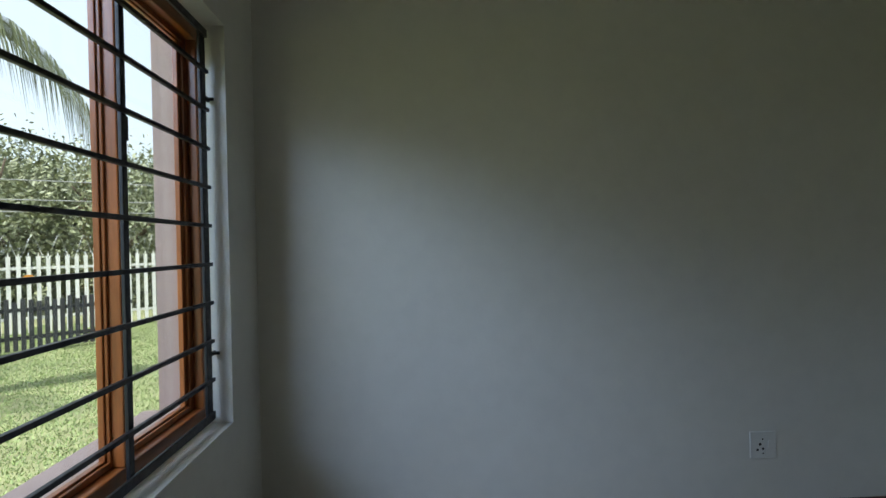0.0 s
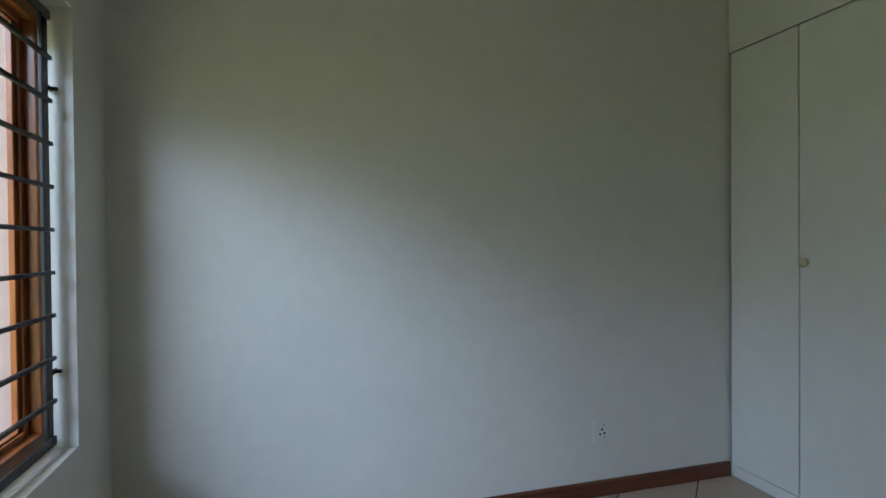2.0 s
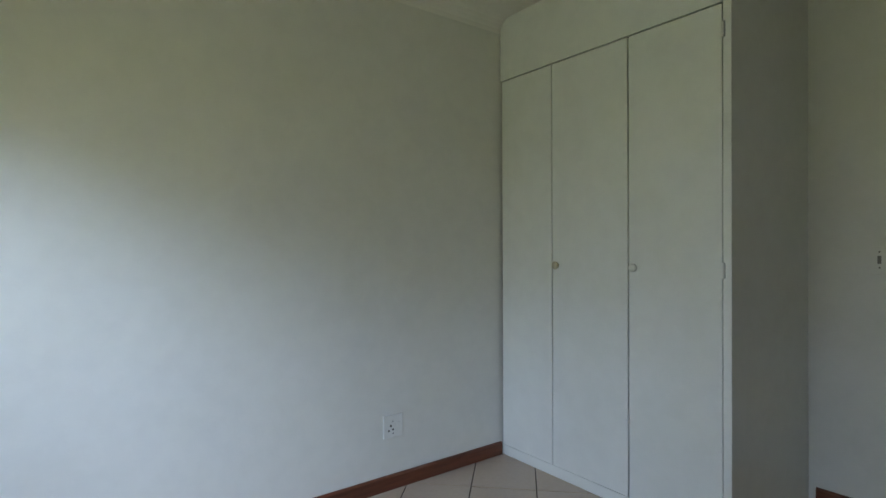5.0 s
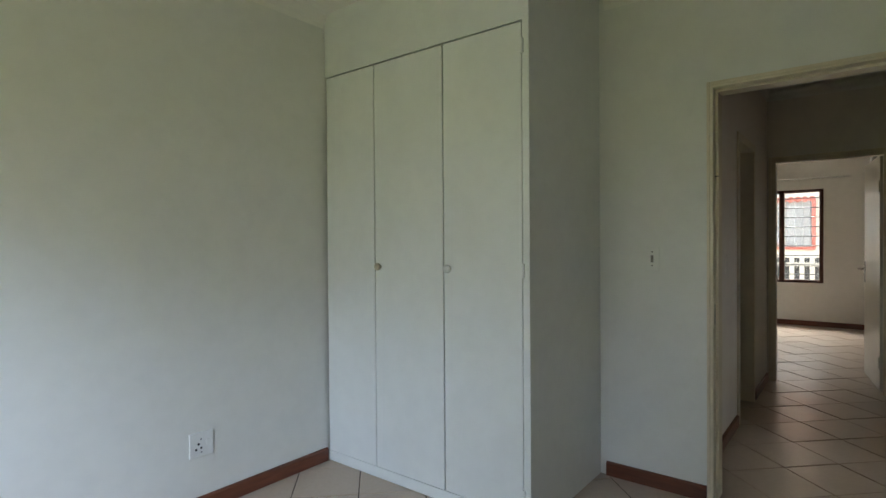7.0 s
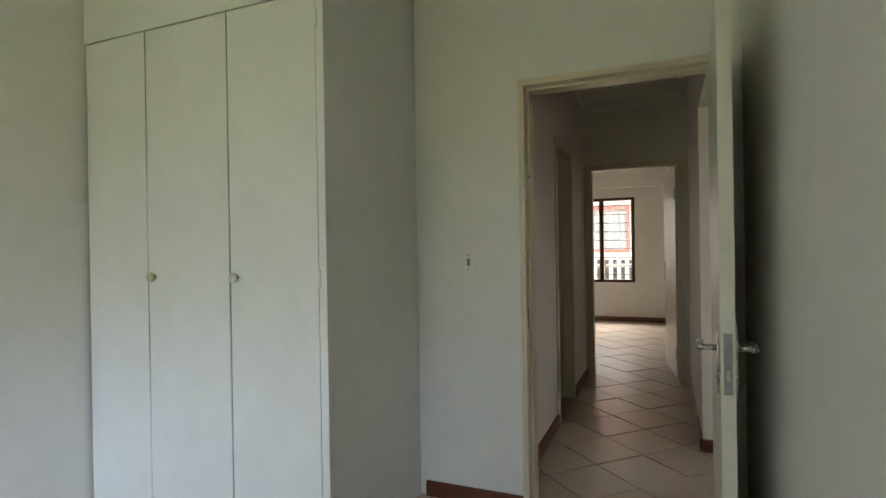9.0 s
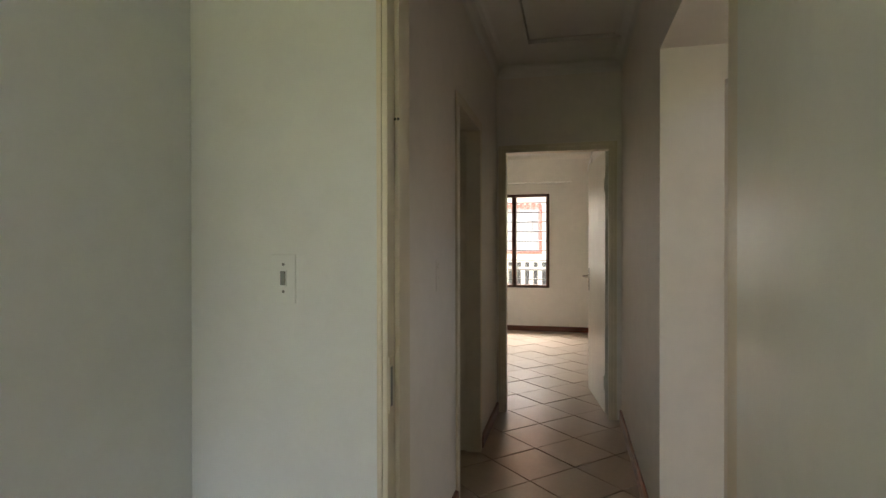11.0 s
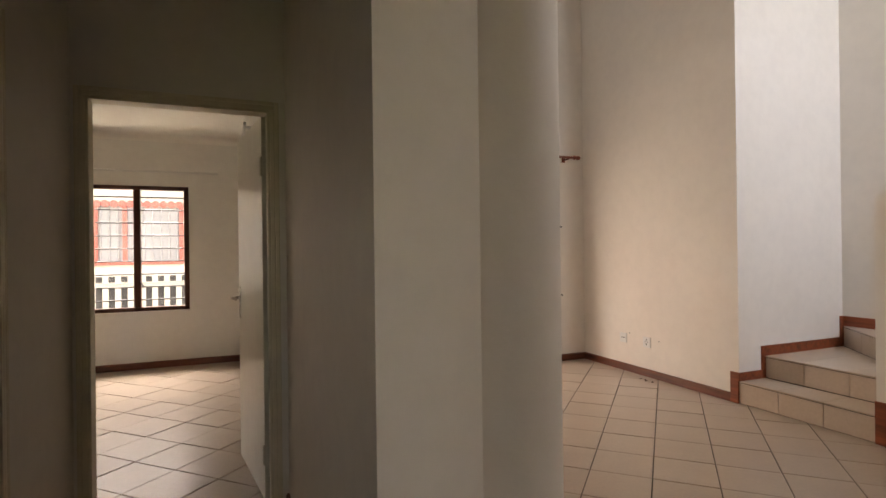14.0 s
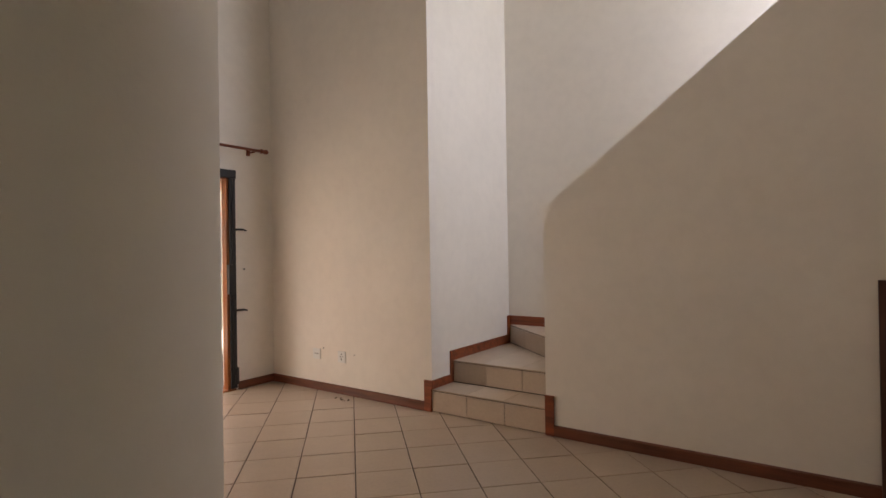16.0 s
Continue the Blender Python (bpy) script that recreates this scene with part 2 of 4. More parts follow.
def wall(name, axis, p0, p1, u0, u1, z0, z1, material, holes=(), label=""):
    """A wall across axis (0: x, 1: y) from p0 to p1, along the other from u0 to u1; holes (u0, u1, z0, z1) go through it."""
    us = sorted({u0, u1, *[h[0] for h in holes], *[h[1] for h in holes]})
    zs = sorted({z0, z1, *[h[2] for h in holes], *[h[3] for h in holes]})
    us, zs = [u for u in us if u0 <= u <= u1], [z for z in zs if z0 <= z <= z1]
    full = lambda i, k: 0 <= i < len(us) - 1 and 0 <= k < len(zs) - 1 and not any(
        h[0] < (us[i] + us[i + 1]) / 2 < h[1] and h[2] < (zs[k] + zs[k + 1]) / 2 < h[3] for h in holes)
    bm, seen = bmesh.new(), {}

    def v(p, u, z):
        key = (p, u, z)
        if key not in seen:
            seen[key] = bm.verts.new((p, u, z) if axis == 0 else (u, p, z))
        return seen[key]
    for i in range(len(us) - 1):
        for k in range(len(zs) - 1):
            if not full(i, k):
                continue
            a, b, c, d = us[i], us[i + 1], zs[k], zs[k + 1]
            for p in (p0, p1):
                bm.faces.new((v(p, a, c), v(p, b, c), v(p, b, d), v(p, a, d)))
            for (ii, kk), (q, r) in (((i - 1, k), ((a, c), (a, d))), ((i + 1, k), ((b, c), (b, d))), ((i, k - 1), ((a, c), (b, c))), ((i, k + 1), ((a, d), (b, d)))):
                if not full(ii, kk):
                    bm.faces.new((v(p0, *q), v(p0, *r), v(p1, *r), v(p1, *q)))
    return setting(name, bm, material, label)


# ---------------------------------------------------------------- the rooms
NW, WW, EW, EH = 2.74, -0.36, 3.415, 3.535       # bedroom: north, west, east faces; hall's west face
HN, HS, PS = 0.90, -0.023, -0.272                 # hall: north and south faces, pier's south face
FW, FR = 6.26, 6.38                              # second door's wall
RE, RS = 10.30, 0.03                             # second bedroom: east and south faces
LS, LE, LW = -3.67, 8.65, 2.80                   # living room: south, east, west faces
SX0, SX1, SBK = 5.60, 6.607, -5.02               # stair opening, stair back wall
CZ, TZ = 2.66, 4.90                              # ceilings

setting("slab", bx((-0.57, -5.3, -0.22), (10.52, 3.2, -0.006)), GROUT, "brown cement grout bed under the floor tiles")

wall("wall_west", 0, -0.57, WW, -0.25, 2.95, -0.2, CZ, WHITE, [(0.55, 2.415, 0.615, 2.05)], "white painted bedroom wall with a wide window")
wall("wall_north", 1, NW, 2.95, WW, EW, -0.2, CZ, WHITE, (), "plain white painted bedroom wall")
wall("wall_south", 1, -0.25, -0.13, WW, EH, -0.2, CZ, WHITE, (), "plain white painted bedroom wall behind the door")
wall("wall_east", 0, EW, EH, -0.13, 2.95, -0.2, CZ, WHITE, [(-0.051, 0.802, -0.2, 2.062)], "white bedroom wall with a door opening")
wall("wall_hall_north", 1, HN, HN + 0.12, EH, FR, -0.2, CZ, CREAM, [(4.742, 5.447, -0.2, 2.038)], "cream hall wall with a side door")
wall("wall_hall_end", 0, FW, FR, HS, HN, -0.2, CZ, CREAM, [(0.032, 0.863, -0.2, 2.038)], "cream wall at the end of the hall with a door")
wall("wall_hall_south", 1, PS, HS, 4.54, FR, -0.2, CZ, CREAM, (), "cream wall end between hall and living room")
wall("wall_room_west", 0, FW, FR, HN, 3.4, -0.2, CZ, WHITE)
wall("wall_room_north", 1, 3.2, 3.4, FR, RE, -0.2, CZ, WHITE)
wall("wall_room_east", 0, RE, RE + 0.22, RS, 3.4, -0.2, CZ, WHITE, [(0.65, 2.10, 0.65, 2.07)], "white bedroom wall with a barred window")
wall("wall_room_south", 1, PS, RS, FR, RE + 0.22, -0.2, CZ, WHITE, [(8.15, 9.62, -0.2, 2.06)], "white bedroom wall with a patio door")
wall("wall_living_east", 0, LE, LE + 0.22, LS, PS, -0.2, TZ, CREAM, [(-3.23, -1.25, -0.2, 2.12)], "tall cream living room wall with a patio door")
wall("wall_living_south", 1, LS - 0.22, LS, SX1, LE + 0.22, -0.2, TZ, CREAM, (), "tall plain cream living room wall")
wall("wall_stair_side", 0, SX1, SX1 + 0.22, SBK, LS - 0.22, -0.2, TZ, CREAM, (), "tall cream wall beside the stairs")
wall("wall_stair_back", 1, SBK - 0.22, SBK, LW, SX1 + 0.22, -0.2, TZ, CREAM, (), "tall cream wall behind the stairs")
wall("wall_living_west", 0, LW - 0.22, LW, SBK, -0.25, -0.2, TZ, CREAM, [(-4.85, -3.95, 2.9, 4.6)], "tall cream wall with a high window")
wall("wall_upper_north", 1, -0.25, -0.13, LW, EH, CZ + 0.02, TZ, CREAM)
# unseen wall and ceiling added to keep sky light out behind door_3
wall("wall_side_closing", 1, NW, 2.95, EH, FW, -0.2, CZ, WHITE)
setting("ceiling_side_closing", bx((EH, HN + 0.1, CZ), (FR, 2.95, CZ + 0.1)), CEIL, "plain white ceiling")
# bulkhead over the side of the hall, and the overhanging upper wall on the column
setting("wall_bulkhead", bx((EH, -0.575, 2.118), (4.54, HS, TZ)), CREAM, "cream bulkhead over the opening beside the hall")
setting("wall_overhang", bx((4.54, -0.575, 1.972), (LE, PS, TZ)), CREAM, "cream upper wall overhanging on a round column")
setting("ceiling_living", bx((LW - 0.22, SBK - 0.22, TZ), (LE + 0.22, -0.12, TZ + 0.1)), CEIL, "plain white high ceiling")
setting("ceiling_bedroom", bx((-0.57, -0.25, CZ), (EH, 2.95, CZ + 0.1)), CEIL, "plain white ceiling")
setting("ceiling_room", bx((FR, -0.3, CZ), (RE + 0.22, 3.4, CZ + 0.1)), CEIL, "plain white ceiling")

# round column standing against the wall end
col = bmesh.new()
lathe(col, (4.645, -0.42, -0.004), (0, 0, 1), [(0, 0.121), (0.02, 0.119), (1.0, 0.1175), (1.95, 0.1175), (1.978, 0.1195)], 48)
setting("column", col, CREAM, "smooth round cream plastered column", True)

# hall ceiling with its hatch
hc = bmesh.new()
# last box: unseen backing added over the hatch gap to stop sky light
for a, b in (((EH, HS, CZ), (5.12, HN + 0.1, CZ + 0.1)), ((5.78, HS, CZ), (FR, HN + 0.1, CZ + 0.1)), ((5.12, HS, CZ), (5.78, 0.02, CZ + 0.1)), ((5.12, 0.62, CZ), (5.78, HN + 0.1, CZ + 0.1)), ((5.0, -0.008, CZ + 0.101), (5.9, 0.75, CZ + 0.13))):
    box(hc, a, b)
setting("ceiling_hall", hc, CEIL, "white hall ceiling with a loft hatch")
hatch = thing("loft_hatch", (5.45, 0.32, CZ), "white painted loft hatch panel in the ceiling", "hatch")
part("panel", bx((5.128, 0.028, CZ + 0.012), (5.772, 0.612, CZ + 0.03), 0.003), CEIL, hatch)
for a, b in (((5.08, -0.005, CZ - 0.012), (5.12, 0.65, CZ - 0.001)), ((5.78, -0.005, CZ - 0.012), (5.82, 0.65, CZ - 0.001)), ((5.12, 0.62, CZ - 0.012), (5.78, 0.65, CZ - 0.001))):
    part("frame_strip", bx(a, b, 0.002), CEIL, hatch)


def coving(axis, wallp, side, u0, u1, z=CZ, s=0.085):
    """A hollow-curved strip between a wall face at wallp and the ceiling; side: which way the room lies."""
    arc = [(s - s * math.sin(t), s - s * math.cos(t)) for t in [k * math.pi / 10 for k in range(6)]]
    pts = [(wallp + side * 0.001, z - 0.001)] + [(wallp + side * (0.001 + a), z - 0.001 - b) for a, b in arc]
    bm = bmesh.new()
    prism(bm, pts, 1 if axis == 0 else 0, u0, u1)
    setting("trim_coving", bm, CEIL, "curved white plaster coving")


coving(1, NW, -1, WW, 2.62)
coving(0, WW, 1, -0.13, NW)
coving(1, -0.13, 1, WW, EW)
coving(0, EW, -1, -0.13, 1.34)
coving(1, HN, -1, EH, FW)
coving(0, FW, -1, HS, HN)
coving(1, HS, 1, 4.54, FW)
coving(0, RE, -1, RS, 3.2)
coving(1, RS, 1, FR, RE)
coving(1, 3.2, -1, FR, RE)


def skirting(axis, p, side, u0, u1, z=0.0, h=0.076, mat=None, name="baseboard"):
    t = 0.016 * side
    mat = mat or (SKIRT_Y if axis == 0 else SKIRT_X)
    prof = [(p, z), (p + t, z), (p + t, z + h - 0.008), (p + t * 0.55, z + h), (p, z + h)]
    bm = bmesh.new()
    prism(bm, prof, 1 if axis == 0 else 0, u0, u1)
    setting(name, bm, mat, "dark red-brown varnished wooden skirting board")


skirting(1, NW, -1, WW, 2.60)
skirting(0, WW, 1, -0.13, NW - 0.016)
skirting(1, -0.13, 1, WW + 0.016, EW)
skirting(0, EW, -1, 0.820, 1.33)
skirting(1, HN, -1, EH, 4.73)
skirting(1, HN, -1, 5.50, FW)
skirting(1, HS, 1, 4.54, FW)
skirting(0, 4.54, -1, PS + 0.004, HS)
skirting(0, RE, -1, RS, 3.2)
skirting(1, RS, 1, 9.68, RE - 0.016)
skirting(1, 3.2, -1, FR, RE - 0.016)
skirting(1, LS, 1, SX1 + 0.072, LE)
skirting(0, LE, -1, LS + 0.016, -3.25)
skirting(1, LS, 1, 3.75, SX0 - 0.035)
skirting(0, LW, 1, LS, -0.25)
skirting(1, PS, -1, 4.80, LE)


# ---------------------------------------------------------------- door frames and doors
def door_frame(name, axis, p0, p1, u0, u1, top, label, rebate, w=0.022, t=0.022, mat=FRAME):
    """A pressed steel frame lining an opening u0..u1 through a wall p0..p1, with lips on both faces; rebate: the face (-1: p0, 1: p1) on which the leaf closes."""
    e = thing(name, (0, 0, 0), label, "door frame", kind="structure")
    pr = 0.014

    def b(bm, pa, pb, ua, ub, za, zb, bev=0.003):
        return box(bm, (pa, ua, za), (pb, ub, zb), bev) if axis == 0 else box(bm, (ua, pa, za), (ub, pb, zb), bev)
    sa, sb = (p0 + 0.040, p1 + pr) if rebate < 0 else (p0 - pr, p1 - 0.040)
    lips = ((p0 - pr, p0 - 0.001), (p1 + 0.001, p1 + pr))
    for s, u in ((-1, u0), (1, u1)):
        j = b(bmesh.new(), p0 - pr, p1 + pr, u - s * t, u + s * 0.001, 0.001, top - t, 0.004)
        for pa, pb in lips:
            b(j, pa, pb, u + s * 0.001, u + s * w, 0.001, top + w, 0.004)
        b(j, sa, sb, u - s * (t + 0.013), u - s * t, 0.001, top - t, 0.003)
        part("jamb", j, mat, e)
    h = b(bmesh.new(), p0 - pr, p1 + pr, u0, u1, top - t, top + 0.001, 0.004)
    for pa, pb in lips:
        b(h, pa, pb, u0 + 0.001, u1 - 0.001, top + 0.001, top + w, 0.004)
    b(h, sa, sb, u0 + t, u1 - t, top - t - 0.013, top - t, 0.003)
    part("head", h, mat, e)
    return e


def lever(parent, x, y, z, side, along):
    """A chrome lever on its backplate, on a leaf that lies along x; side: the face's direction in y; along: where the lever points in x."""
    pl = bx((x - 0.021, y, z - 0.13), (x + 0.021, y + side * 0.007, z + 0.07), 0.003)
    plate = part("backplate", pl, CHROME, parent, "long chrome lever backplate")
    hd = bmesh.new()
    tube(hd, (x, y + side * 0.007, z), (x, y + side * 0.05, z), 0.009, 14)
    tube(hd, (x, y + side * 0.045, z), (x + along * 0.055, y + side * 0.055, z + 0.002), 0.010, 14, 0.009)
    tube(hd, (x + along * 0.055, y + side * 0.055, z + 0.002), (x + along * 0.115, y + side * 0.048, z - 0.002), 0.009, 14, 0.007)
    ball(hd, (x + along * 0.117, y + side * 0.048, z - 0.002), 0.0085)
    ball(hd, (x, y + side * 0.05, z), 0.011)
    part("lever", hd, CHROME, plate, "curved chrome lever handle", True)
    # keyhole as a near-black disc, its inner shade put in the colour
    kh = bmesh.new()
    tube(kh, (x, y + side * 0.007, z - 0.085), (x, y + side * 0.0085, z - 0.085), 0.006, 12)
    part("keyhole", kh, DARK, plate)


def flush_leaf(name, hinge, angle, length, label, lever_z=0.975):
    """A flush door leaf built along +x from its hinge, then turned by angle."""
    e = thing(name, (0, 0, 0), label, "door", kind="structure")
    part("leaf", bx((0, -0.020, 0.012), (length, 0.020, 2.012), 0.003), DOORP, e)
    lc = bx((length - 0.001, -0.011, lever_z - 0.125), (length + 0.003, 0.011, lever_z + 0.05), 0.001)
    case = part("lock_case", lc, STEEL, e, "grey steel mortice lock faceplate")
    part("latch", bx((length + 0.002, -0.007, lever_z - 0.02), (length + 0.009, 0.007, lever_z + 0.012), 0.002), STEEL, case)
    part("bolt", bx((length + 0.002, -0.005, lever_z - 0.085), (length + 0.0045, 0.005, lever_z - 0.055), 0.001), CHROME, case)
    for z in (lever_z + 0.04, lever_z - 0.115):
        s = bmesh.new()
        tube(s, (length + 0.002, 0, z), (length + 0.0042, 0, z), 0.0035, 10)
        part("screw", s, STEEL, case)
    for s in (-1, 1):
        lever(e, length - 0.052, s * 0.020, lever_z, s, -1)
    for z in (0.25, 1.75):
        hg = bmesh.new()
        tube(hg, (0.0, 0.024, z - 0.05), (0.0, 0.024, z + 0.05), 0.007, 10)
        part("hinge", hg, DOORP, e, "painted-over butt hinge")
    e.matrix_world = pose(hinge[0], hinge[1], 0, 0, 0, angle)
    return e


door_frame("door_frame_1", 0, EW, EH, -0.051, 0.802, 2.062, "cream enamelled steel frame of the bedroom door", -1, 0.016, 0.014)
door_frame("door_frame_2", 0, FW, FR, 0.032, 0.863, 2.038, "cream enamelled steel frame at the hall's end", 1)
door_frame("door_frame_3", 1, HN, HN + 0.12, 4.742, 5.447, 2.038, "cream enamelled steel frame of the side door", 1)
flush_leaf("door_1", (3.395, -0.022), 177.6, 0.79, "white flush door standing open into the bedroom")
flush_leaf("door_2", (6.366, 0.068), 7.6, 0.745, "white flush door standing open into the far room", 1.02)
d3 = thing("door_3", (5.1, 1.0, 0), "cream flush side door standing open into an unlit room", "door", kind="structure")
swing = Matrix.Translation((5.378, 1.036, 0)) @ Matrix.Rotation(radians(-86), 4, "Z")
leaf3 = bx((-0.620, 0.0, 0.012), (-0.006, 0.036, 2.008), 0.003)
leaf3.transform(swing)
part("leaf", leaf3, DOORP, d3)
for z in (0.25, 1.78):
    hg = bmesh.new()
    tube(hg, (5.404, 1.029, z - 0.05), (5.404, 1.029, z + 0.05), 0.007, 12)
    part("hinge", hg, DOORP, d3, "painted-over butt hinge")
# side room behind the open door: closed box added to keep it unlit
setting("wall_side_room_north", bx((4.10, 3.0, 0), (6.0, 3.1, 2.66)), WHITE, "white painted wall added to close off the unlit side room")
setting("wall_side_room_west", bx((4.0, 1.015, 0), (4.10, 3.1, 2.66)), WHITE, "white painted wall added to close off the unlit side room")
setting("wall_side_room_east", bx((6.0, 1.015, 0), (6.1, 3.1, 2.66)), WHITE, "white painted wall added to close off the unlit side room")
setting("ceiling_side_room", bx((4.0, 1.015, 2.661), (6.1, 3.1, 2.75)), WHITE, "white ceiling added to close off the unlit side room")
setting("floor_side_room", bx((4.10, 1.015, -0.1), (6.0, 3.0, 0.0)), TILE, "beige tiled floor of the unlit side room")
# strike plate and screw holes in the first frame
strike = thing("strike_plate", (3.42, 0.787, 0.95), "cream painted-over strike plate on the door frame", "plate")
part("plate", bx((3.404, 0.7845, 0.87), (3.436, 0.7875, 1.01), 0.001), FRAME, strike)
# slot's hollow drawn as a raised grey slab, shade put in its colour
part("slot", bx((3.412, 0.7838, 0.885), (3.427, 0.7843, 0.985)), GREYP, strike)
# dark discs set on the frame, painted shade of two empty holes
for dy in (0, 0.009):
    hs = bmesh.new()
    tube(hs, (3.4535, 0.777 + dy, 1.618), (3.4548, 0.777 + dy, 1.618), 0.0035, 10)
    tagged(new("screw_hole", mesh_of("screw_hole", hs, DARK)), "empty screw hole in the cream frame, its shade a dark disc", "hole", "screw holes in the frame")


# ---------------------------------------------------------------- west window with its burglar bars
w1 = thing("window_1", (-0.48, 1.47, 0.63), "varnished wooden window behind black burglar bars", "window", kind="structure")
yo0, yo1, zo0, zo1 = 0.55, 2.415, 0.615, 2.05
for y0, y1 in ((yo0 + 0.002, yo0 + 0.030), (yo1 - 0.030, yo1 - 0.002)):
    part("frame_stile", bx((-0.505, y0, zo0 + 0.062), (-0.452, y1, zo1 - 0.062), 0.004), OAK, w1)
for z0, z1 in ((zo0 + 0.002, zo0 + 0.062), (zo1 - 0.062, zo1 - 0.002)):
    part("frame_rail", bx((-0.505, yo0 + 0.002, z0), (-0.452, yo1 - 0.002, z1), 0.005), OAKH, w1)
for y in (1.062, 1.896):
    part("mullion", bx((-0.512, y - 0.020, zo0 + 0.063), (-0.452, y + 0.022, zo1 - 0.063), 0.004), OAK, w1)
# glazing beads round each pane; the far bay has a broad stepped stile
for y0, y1, wide in ((yo0 + 0.031, 1.041, 0.012), (1.085, 1.875, 0.012), (1.919, yo1 - 0.031, 0.050)):
    a, b, c, d = y0 + 0.001, y1 - 0.001, zo0 + 0.063, zo1 - 0.063
    cas = bmesh.new()
    for w, v, x0, x1 in ((0.012, wide, -0.511, -0.494), (0.006, wide * 0.55, -0.4935, -0.484)):
        for p, q in (((a, c), (a + w, d)), ((b - v, c), (b, d)), ((a + w, c), (b - v, c + w + 0.012)), ((a + w, d - w - 0.012), (b - v, d))):
            box(cas, (x0, p[0], p[1]), (x1, q[0], q[1]), 0.0025)
    s = part("casement", cas, OAK, w1)
    g = part("pane", bx((-0.504, a + 0.008, c + 0.008), (-0.500, b - 0.008, d - 0.008)), GLASS, s)
    g.visible_shadow = False
part("casement_latch", bx((-0.4515, 1.896, 1.535), (-0.440, 1.912, 1.600), 0.003), BLACK, w1, "small black casement latch")
setting("trim_reveal", bx((-0.590, 2.352, zo0 + 0.04), (-0.509, yo1 - 0.0005, zo1)), PINK, "pink plastered outer window reveal")
setting("trim_outer_sill", bx((-0.70, yo0 - 0.05, 0.54), (-0.509, yo1 + 0.05, 0.655), 0.008), PINK, "pink plastered outer window sill")
setting("wall_outer_face", bx((-0.585, 2.40, -0.25), (-0.5705, 3.0, 2.66)), PINK, "pink plastered outer wall")

# unseen eave added to keep direct sun off the west window
eave = bx((-0.93, -0.3, 2.76), (-0.586, 3.0, 2.82))
box(eave, (-0.97, -0.3, 2.72), (-0.93, 3.0, 2.88))
setting("shading_eave", eave, CEIL, "unseen white boxed eave added to shade the window")

gr = thing("burglar_bars", (-0.42, 1.47, 0.64), "black painted steel burglar bars inside the window", "bars")
for y0, y1 in ((0.575, 0.610), (1.836, 1.860), (1.095, 1.125), (2.338, 2.384)):
    part("upright", bx((-0.428, y0, 0.640), (-0.418, y1, 2.02), 0.002), BLACK, gr)
for z0, z1 in ((0.640, 0.668), (1.992, 2.02)):
    part("flat_rail", bx((-0.4175, 0.575, z0), (-0.409, 2.384, z1), 0.002), BLACK, gr)
for k in range(9):
    z = 0.782 + 0.136 * k
    bar = bmesh.new()
    box(bar, (-0.417, 0.58, z - 0.0065), (-0.404, 2.378, z + 0.0065), 0.002)
    part("bar", bar, BLACK, gr)
for z in (0.87, 1.78):
    lug = bmesh.new()
    box(lug, (-0.424, 2.384, z - 0.008), (-0.416, 2.414, z + 0.008), 0.002)
    tube(lug, (-0.420, 2.399, z), (-0.398, 2.399, z), 0.006, 10)
    part("wall_lug", lug, BLACK, gr)


# ---------------------------------------------------------------- built-in wardrobe
WX, WY0 = 2.605, 1.365
wd = thing("wardrobe", (3.0, 2.05, 0), "built-in white painted wardrobe with three tall doors", "wardrobe")
part("side_panel", bx((WX + 0.004, WY0, 0.0), (EW - 0.001, WY0 + 0.018, CZ - 0.002), 0.002), CUPB, wd)
part("end_post", bx((WX - 0.002, WY0 - 0.002, 0.0), (WX + 0.030, 1.398, CZ - 0.003), 0.003), CUPB, wd)
part("plinth", bx((WX + 0.006, WY0 + 0.025, 0.0), (WX + 0.03, NW - 0.002, 0.058), 0.002), CUPB, wd)
part("top_panel", bx((WX + 0.002, WY0 + 0.025, 2.283), (WX + 0.022, NW - 0.002, CZ - 0.003), 0.002), CUPB, wd)
# near-black sheet behind the doors, painting shade into their gaps
part("gap_shade_sheet", bx((WX + 0.034, WY0 + 0.02, 0.06), (WX + 0.04, NW - 0.01, 2.30)), DARK, wd, "dark sheet behind the wardrobe doors, painted shade at the gaps")
for y0, y1, kn in ((1.402, 1.842, (1.808, PLASTIC, "clear white plastic knob")), (1.849, 2.322, (2.285, YELLOWED, "yellowed plastic knob")), (2.328, 2.722, None)):
    dr = part("door", bx((WX, y0, 0.064), (WX + 0.018, y1, 2.275), 0.003), CUPB, wd)
    if kn:
        k = bmesh.new()
        lathe(k, (WX, kn[0], 1.17), (-1, 0, 0), [(0, 0.010), (0.010, 0.009), (0.014, 0.019), (0.026, 0.021), (0.031, 0.016), (0.033, 0.006)], 20)
        part("knob", k, kn[1], dr, kn[2], True)
for z in (2.165, 1.17, 0.16):
    hg = bmesh.new()
    tube(hg, (WX - 0.005, 1.394, z - 0.032), (WX - 0.005, 1.394, z + 0.032), 0.0065, 12)
    box(hg, (WX - 0.003, 1.388, z - 0.028), (WX + 0.001, 1.412, z + 0.028), 0.001)
    part("hinge", hg, CUPB, wd, "painted-over barrel hinge")


# ---------------------------------------------------------------- electrical plates
def plate_y(name, x, z, w, h, face, side, label, cat, mat=None, d=0.010):
    e = thing(name, (x, face, z), label, cat)
    part("plate", bx((x - w / 2, face + side * 0.0005, z - h / 2), (x + w / 2, face + side * d, z + h / 2), 0.35 * d), mat or PLASTIC, e)
    return e


